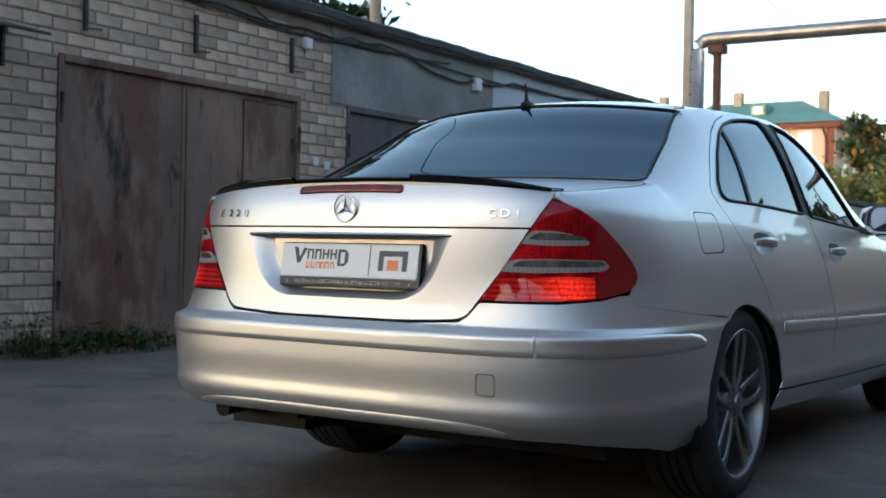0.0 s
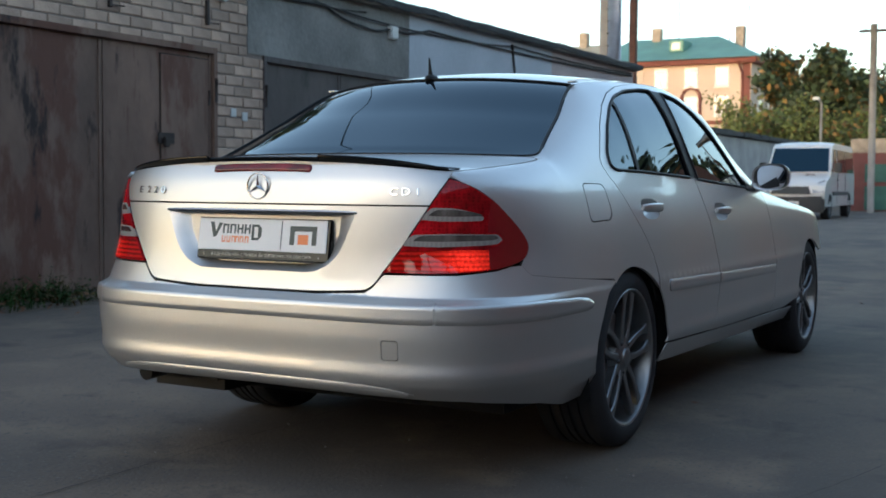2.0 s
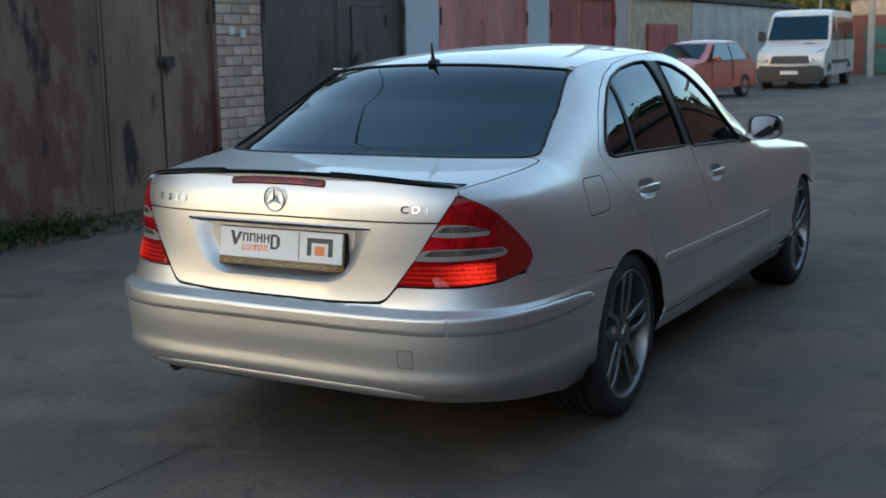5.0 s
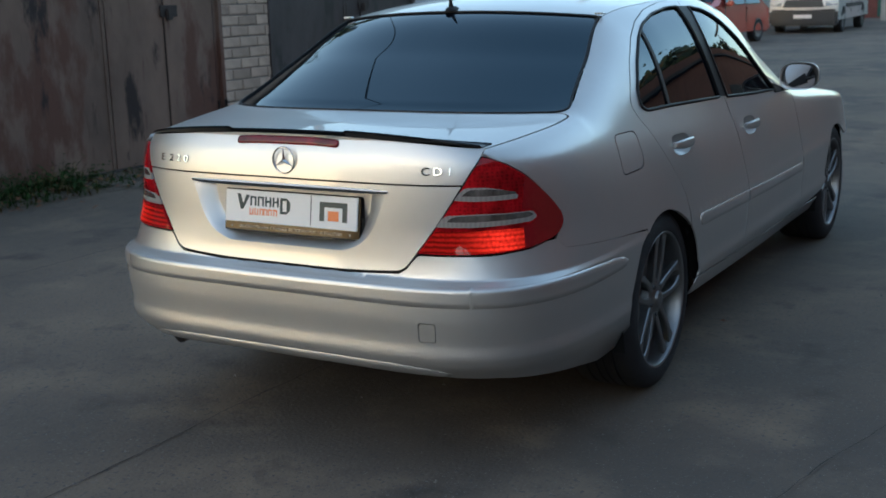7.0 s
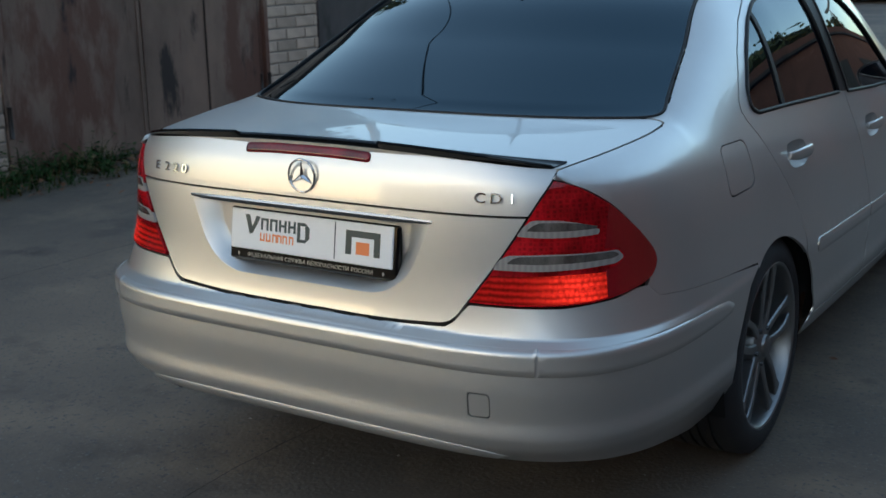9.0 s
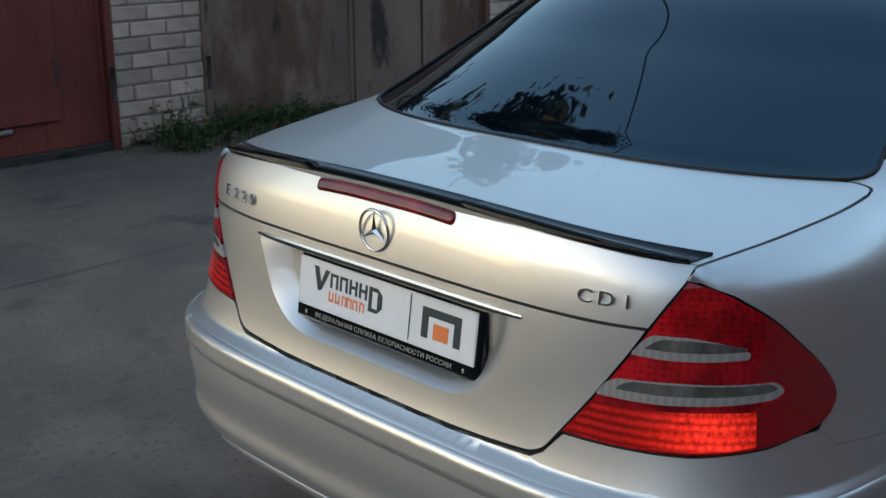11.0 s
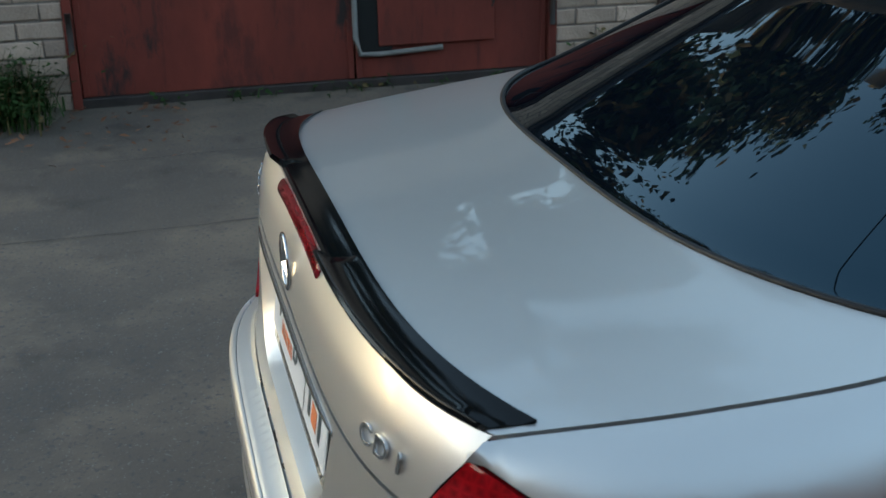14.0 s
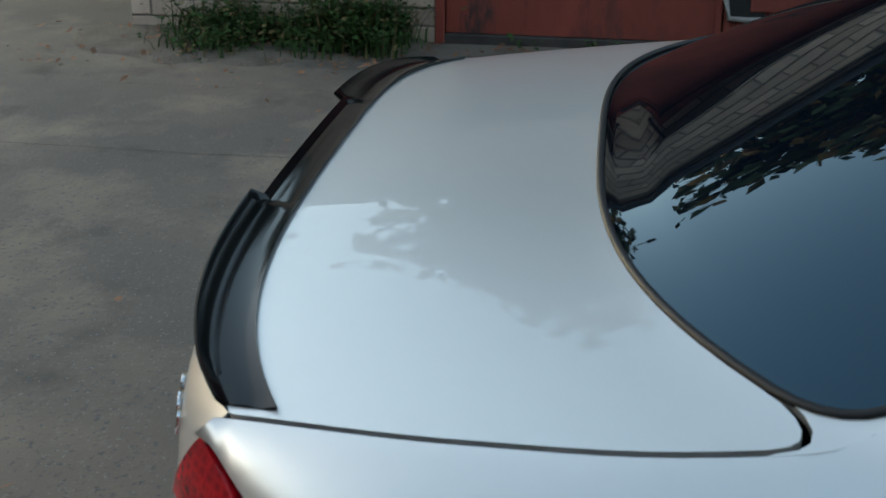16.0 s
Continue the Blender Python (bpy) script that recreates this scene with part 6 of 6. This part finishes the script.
# ---- parked vehicles ----
VAN_WHITE = mat("van_white", (.62, .62, .61), .3, vary=.04, scale=2, coat=.6)
CAR_RED = mat("red_car_paint", (.36, .045, .035), .25, vary=.03, scale=2, coat=.9)
PLASTIC_DARK = mat("dark_bumper_plastic", (.035, .037, .04), .6)
LENS = mat("headlamp_lens", (.40, .41, .42), .08, .3)
AMBER = mat("red_lamp", (.35, .02, .015), .15)


def hull(profile, width, tumble, bevel=.05):
    """A body: the side outline (y, z) swept across, drawn in towards the roof."""
    bm = bmesh.new()
    zs = [p[1] for p in profile]
    z_lo, z_hi = min(zs), max(zs)
    rows = []
    for k, u in enumerate((-1, -.96, -.84, -.5, 0, .5, .84, .96, 1)):
        row = []
        for y, z in profile:
            t = max(0, (z - tumble[0]) / (z_hi - tumble[0]))
            w = width / 2 * (1 - tumble[1] * t)
            pull = 1 - .035 * abs(u) ** 6
            yc = sum(p[0] for p in profile) / len(profile)
            row.append(bm.verts.new((u * w, yc + (y - yc) * pull, z - (.05 * abs(u) ** 6 if z > tumble[0] else 0))))
        rows.append(row)
    n = len(profile)
    for a, b in zip(rows, rows[1:]):
        for i in range(n):
            bm.faces.new((a[i], a[(i + 1) % n], b[(i + 1) % n], b[i]))
    bm.faces.new(rows[0]), bm.faces.new(rows[-1][::-1])
    bmesh.ops.recalc_face_normals(bm, faces=bm.faces[:])
    for f in bm.faces:
        f.smooth = True
    for e in bm.edges:
        if len(e.link_faces) == 2 and e.calc_face_angle(0) > .55:
            e.smooth = False
    return bm


def quad_panel(pts, thick, towards):
    """A thin plate on four or more corners, its thickness going towards a direction."""
    bm = bmesh.new()
    d = Vector(towards).normalized() * thick
    lo = [bm.verts.new(Vector(p)) for p in pts]
    hi = [bm.verts.new(Vector(p) + d) for p in pts]
    bm.faces.new(lo[::-1]), bm.faces.new(hi)
    for i in range(len(pts)):
        bm.faces.new((lo[i], lo[(i + 1) % len(pts)], hi[(i + 1) % len(pts)], hi[i]))
    bmesh.ops.recalc_face_normals(bm, faces=bm.faces[:])
    return bm


def plain_wheel(root, x, y, r, w, side, metal):
    ty = lathe([(0, r * .62), (.01, r * .66), (.012, r * .9), (-.01, r), (-w + .01, r), (-w, r * .7)], 32)
    t = part("wheel", ty, RUBBER, root)
    h = part("hub_cap", lathe([(-.01, 0), (-.005, r * .2), (-.015, r * .3), (-.008, r * .5), (.002, r * .62), (-.03, r * .64)], 24), metal, t)
    h.matrix_parent_inverse = Matrix()
    t.matrix_parent_inverse = Matrix()
    t.matrix_basis = Matrix.Translation((x * side, y, r)) @ Matrix.Rotation(0 if side > 0 else math.pi, 4, "Z")
    return t


def local(root, name, bm, material, parent=None, label=""):
    ob = part(name, bm, material, parent or root, label)
    ob.matrix_parent_inverse = Matrix()
    return ob


# white van, nose towards -y in its own frame
van = thing("van", (0, 0, 0), "white passenger van with a dark bumper, parked facing the yard", "van")
prof = [(.10, .38), (.02, .55), (.00, .80), (.06, 1.02), (.22, 1.14), (.95, 1.36), (1.12, 1.42), (1.62, 2.22), (1.80, 2.34), (2.2, 2.40), (5.75, 2.40), (5.88, 2.30), (5.92, 1.4), (5.90, .40)]
local(van, "body", hull(prof, 1.99, (1.2, .10)), VAN_WHITE)
local(van, "windscreen", quad_panel([(-.90, 1.115, 1.46), (.90, 1.115, 1.46), (.83, 1.60, 2.19), (-.83, 1.60, 2.19)], .012, (0, -.8, .5)), TINT)
local(van, "grille", quad_panel([(-.52, .055, .99), (.52, .055, .99), (.60, -.002, .76), (-.60, -.002, .76)], .022, (0, -1, .1)), PLASTIC_DARK)
local(van, "bumper", box(-.99, .99, -.06, .34, .22, .70, .07), PLASTIC_DARK)
local(van, "plate", box(-.26, .26, -.075, -.062, .44, .55), PLATE_W)
local(van, "cowl_slot", quad_panel([(.25, .86, 1.345), (.55, .86, 1.345), (.55, .93, 1.367), (.25, .93, 1.367)], .01, (0, -.3, 1)), PLASTIC_DARK)
for sgn in (-1, 1):
    local(van, "headlamp", quad_panel([(sgn * .63, .00, .78), (sgn * .97, .09, .82), (sgn * .95, .36, 1.20), (sgn * .80, .24, 1.14), (sgn * .63, .12, 1.00)], .03, (sgn * .3, -1, .2)), LENS)
    mx = sgn * 1.14
    mr = local(van, "door_mirror", box(mx - .11, mx + .11, 1.28, 1.42, 1.42, 1.74, .03), PLASTIC_DARK)
    local(van, "mirror_arm", box(min(sgn * .93, mx), max(sgn * .93, mx), 1.32, 1.38, 1.48, 1.54), PLASTIC_DARK, mr)
    for y0, y1 in ((1.55, 2.25), (2.50, 3.85), (3.93, 5.65)):
        zt, zl = 2.16, 1.45
        xa, xb = sgn * .985 * .985, sgn * .93 * .985
        lead = .30 if y0 < 2 else 0
        local(van, "side_window", quad_panel([(xa + sgn * .003, y0 - .1 * (y0 < 2), zl), (xa + sgn * .003, y1, zl), (xb + sgn * .003, y1, zt), (xb + sgn * .003, y0 + lead, zt)], .008, (sgn, 0, .1)), TINT)
    local(van, "rub_strip", box(sgn * .985 - .02, sgn * .985 + .02, 1.5, 4.6, .72, .84, .008), PLASTIC_DARK)
    local(van, "door_handle", box(sgn * .995 - .015, sgn * .995 + .015, 2.25, 2.42, 1.18, 1.23, .006), PLASTIC_DARK)
    for yy in (2.36, 3.90):
        local(van, "door_seam", box(sgn * .99 - .006, sgn * .99 + .006, yy - .006, yy + .006, .45, 1.42), GAP_SHADE)
    for yy in (1.02, 4.72):
        plain_wheel(van, .985, yy, .35, .24, sgn, ALLOY_DARK)
        # flat black half-disc drawn for the shade of the arch hollow
        ar = bmesh.new()
        v = [[ar.verts.new((sgn * .992, yy + rr * math.cos(a), .35 + rr * math.sin(a))) for a in np.linspace(0, math.pi, 14)] for rr in (.0, .43)]
        for i in range(13):
            ar.faces.new((v[0][i], v[0][i + 1], v[1][i + 1], v[1][i]))
        bmesh.ops.remove_doubles(ar, verts=ar.verts[:], dist=1e-4)
        local(van, "arch_shade", ar, GAP_SHADE)
local(van, "roof_aerial", tube([(0, 1.9, 2.36), (0, 1.95, 2.52)], .012, 5), TRIM)
van.matrix_basis = pose(-6.05, 33.2, 0, 0, 0, 2)

# red hatchback, nose towards the yard
hatch = thing("hatchback", (0, 0, 0), "red hatchback parked nose out by the further garages", "car")
prof = [(.10, .28), (.02, .50), (.02, .82), (.14, .98), (.30, 1.05), (.60, 1.44), (.95, 1.50), (1.9, 1.50), (2.3, 1.42), (2.95, 1.02), (3.6, .90), (3.92, .70), (3.95, .40), (3.85, .26)]
local(hatch, "body", hull(prof, 1.70, (.9, .26)), CAR_RED)
local(hatch, "rear_window", quad_panel([(-.60, .31, 1.07), (.60, .31, 1.07), (.52, .585, 1.405), (-.52, .585, 1.405)], .01, (0, -.8, .5)), TINT)
local(hatch, "windscreen", quad_panel([(-.62, 2.90, 1.04), (.62, 2.90, 1.04), (.55, 2.36, 1.40), (-.55, 2.36, 1.40)], .01, (0, .6, .8)), TINT)
local(hatch, "bumper", box(-.84, .84, -.03, .22, .24, .52, .06), CAR_RED)
local(hatch, "plate", box(-.26, .26, -.012, .0, .62, .73), PLATE_W)
for sgn in (-1, 1):
    local(hatch, "tail_lamp", quad_panel([(sgn * .56, .02, .80), (sgn * .80, .07, .78), (sgn * .70, .34, 1.16), (sgn * .60, .24, 1.10)], .02, (sgn * .4, -1, .2)), AMBER)
    xa, xb = sgn * .835, sgn * .665
    for y0, y1, l0, l1 in ((.62, 1.45, .22, .0), (1.52, 2.50, .0, .32)):
        local(hatch, "side_window", quad_panel([(xa, y0, .98), (xa, y1 + .15 * (l1 > 0), .98), (xb, y1 - l1, 1.40), (xb, y0 + l0, 1.40)], .012, (sgn, 0, .3)), TINT)
    local(hatch, "door_mirror", box(sgn * .93 - .09, sgn * .93 + .09, 2.45, 2.56, .95, 1.08, .03), CAR_RED)
    for yy in (1.44, 2.62):
        local(hatch, "door_seam", box(sgn * .845 - .008, sgn * .845 + .008, yy - .006, yy + .006, .35, .95), GAP_SHADE)
    for yy in (.72, 3.22):
        plain_wheel(hatch, .85, yy, .30, .20, sgn, ALLOY)
    local(hatch, "door_handle", box(sgn * .845 - .015, sgn * .845 + .015, 1.28, 1.40, .84, .88, .005), CAR_RED)
hatch.matrix_basis = pose(-6.8, 29.26, 0, 0, 0, 170)


# ---- brick pieces of the near wall ----
def brick_mesh(name, ln, seed):
    rnd = random.Random(seed)
    bm = bmesh.new()
    vs = box_into(bm, -.055, 0, -ln / 2, ln / 2, -.0435, .0435)
    for v in vs:
        if v.co.x > -.01:
            v.co += Vector((rnd.uniform(-.004, .001), rnd.uniform(-.004, .004), rnd.uniform(-.003, .003)))
    front = [e for e in bm.edges if all(v.co.x > -.02 for v in e.verts)]
    bmesh.ops.bevel(bm, geom=front, offset=.006, segments=1, affect="EDGES")
    me = bpy.data.meshes.new(name)
    bm.to_mesh(me)
    bm.free()
    me.materials.append(BRICK)
    return me


def lay_bricks():
    rnd = random.Random(4)
    full = [brick_mesh("brick", .248, i) for i in range(6)]
    near, rest = [], []
    for row in range(30):
        z = .045 + row * .0995
        if z > WALL_TOP - .05:
            break
        piers = ((ROW_START, BAYS[0][0]), (BAYS[0][1], BAYS[1][0]), (BAYS[1][1], BAYS[2][0])) if z < GATE_H else ((ROW_START, 6.16),)
        for a, b in piers:
            y = a - (.13 if row % 2 else 0)
            while y < b - .03:
                lo, hi = max(y, a + .004), min(y + .249, b - .004)
                if hi - lo > .035:
                    (near if lo > 2.28 and len(near) < 300 else rest).append(((lo + hi) / 2, z, hi - lo))
                y += .26
    for y, z, ln in near:
        ob = new("brick", full[rnd.randrange(6)])
        ob.location = (WALL_X + rnd.uniform(-.004, .003), y, z)
        ob.scale.y = ln / .248
        ob.rotation_euler = (0, rnd.uniform(-.02, .02), rnd.uniform(-.012, .012))
        ob.parent = wall_brick
    vs, fs = [], []
    for y, z, ln in rest:
        me = full[rnd.randrange(6)]
        k = len(vs)
        off = Vector((WALL_X + rnd.uniform(-.004, .003), y, z))
        vs += [(v.co.x + off.x, v.co.y * ln / .248 + off.y, v.co.z + off.z) for v in me.vertices]
        fs += [tuple(k + i for i in p.vertices) for p in me.polygons]
    me = bpy.data.meshes.new("bricks_rest")
    me.from_pydata(vs, [], fs)
    me.materials.append(BRICK)
    ob = new("brickwork", me)
    ob.parent = wall_brick
    tagged(ob, "pale silicate brickwork", kind="stuff")


lay_bricks()
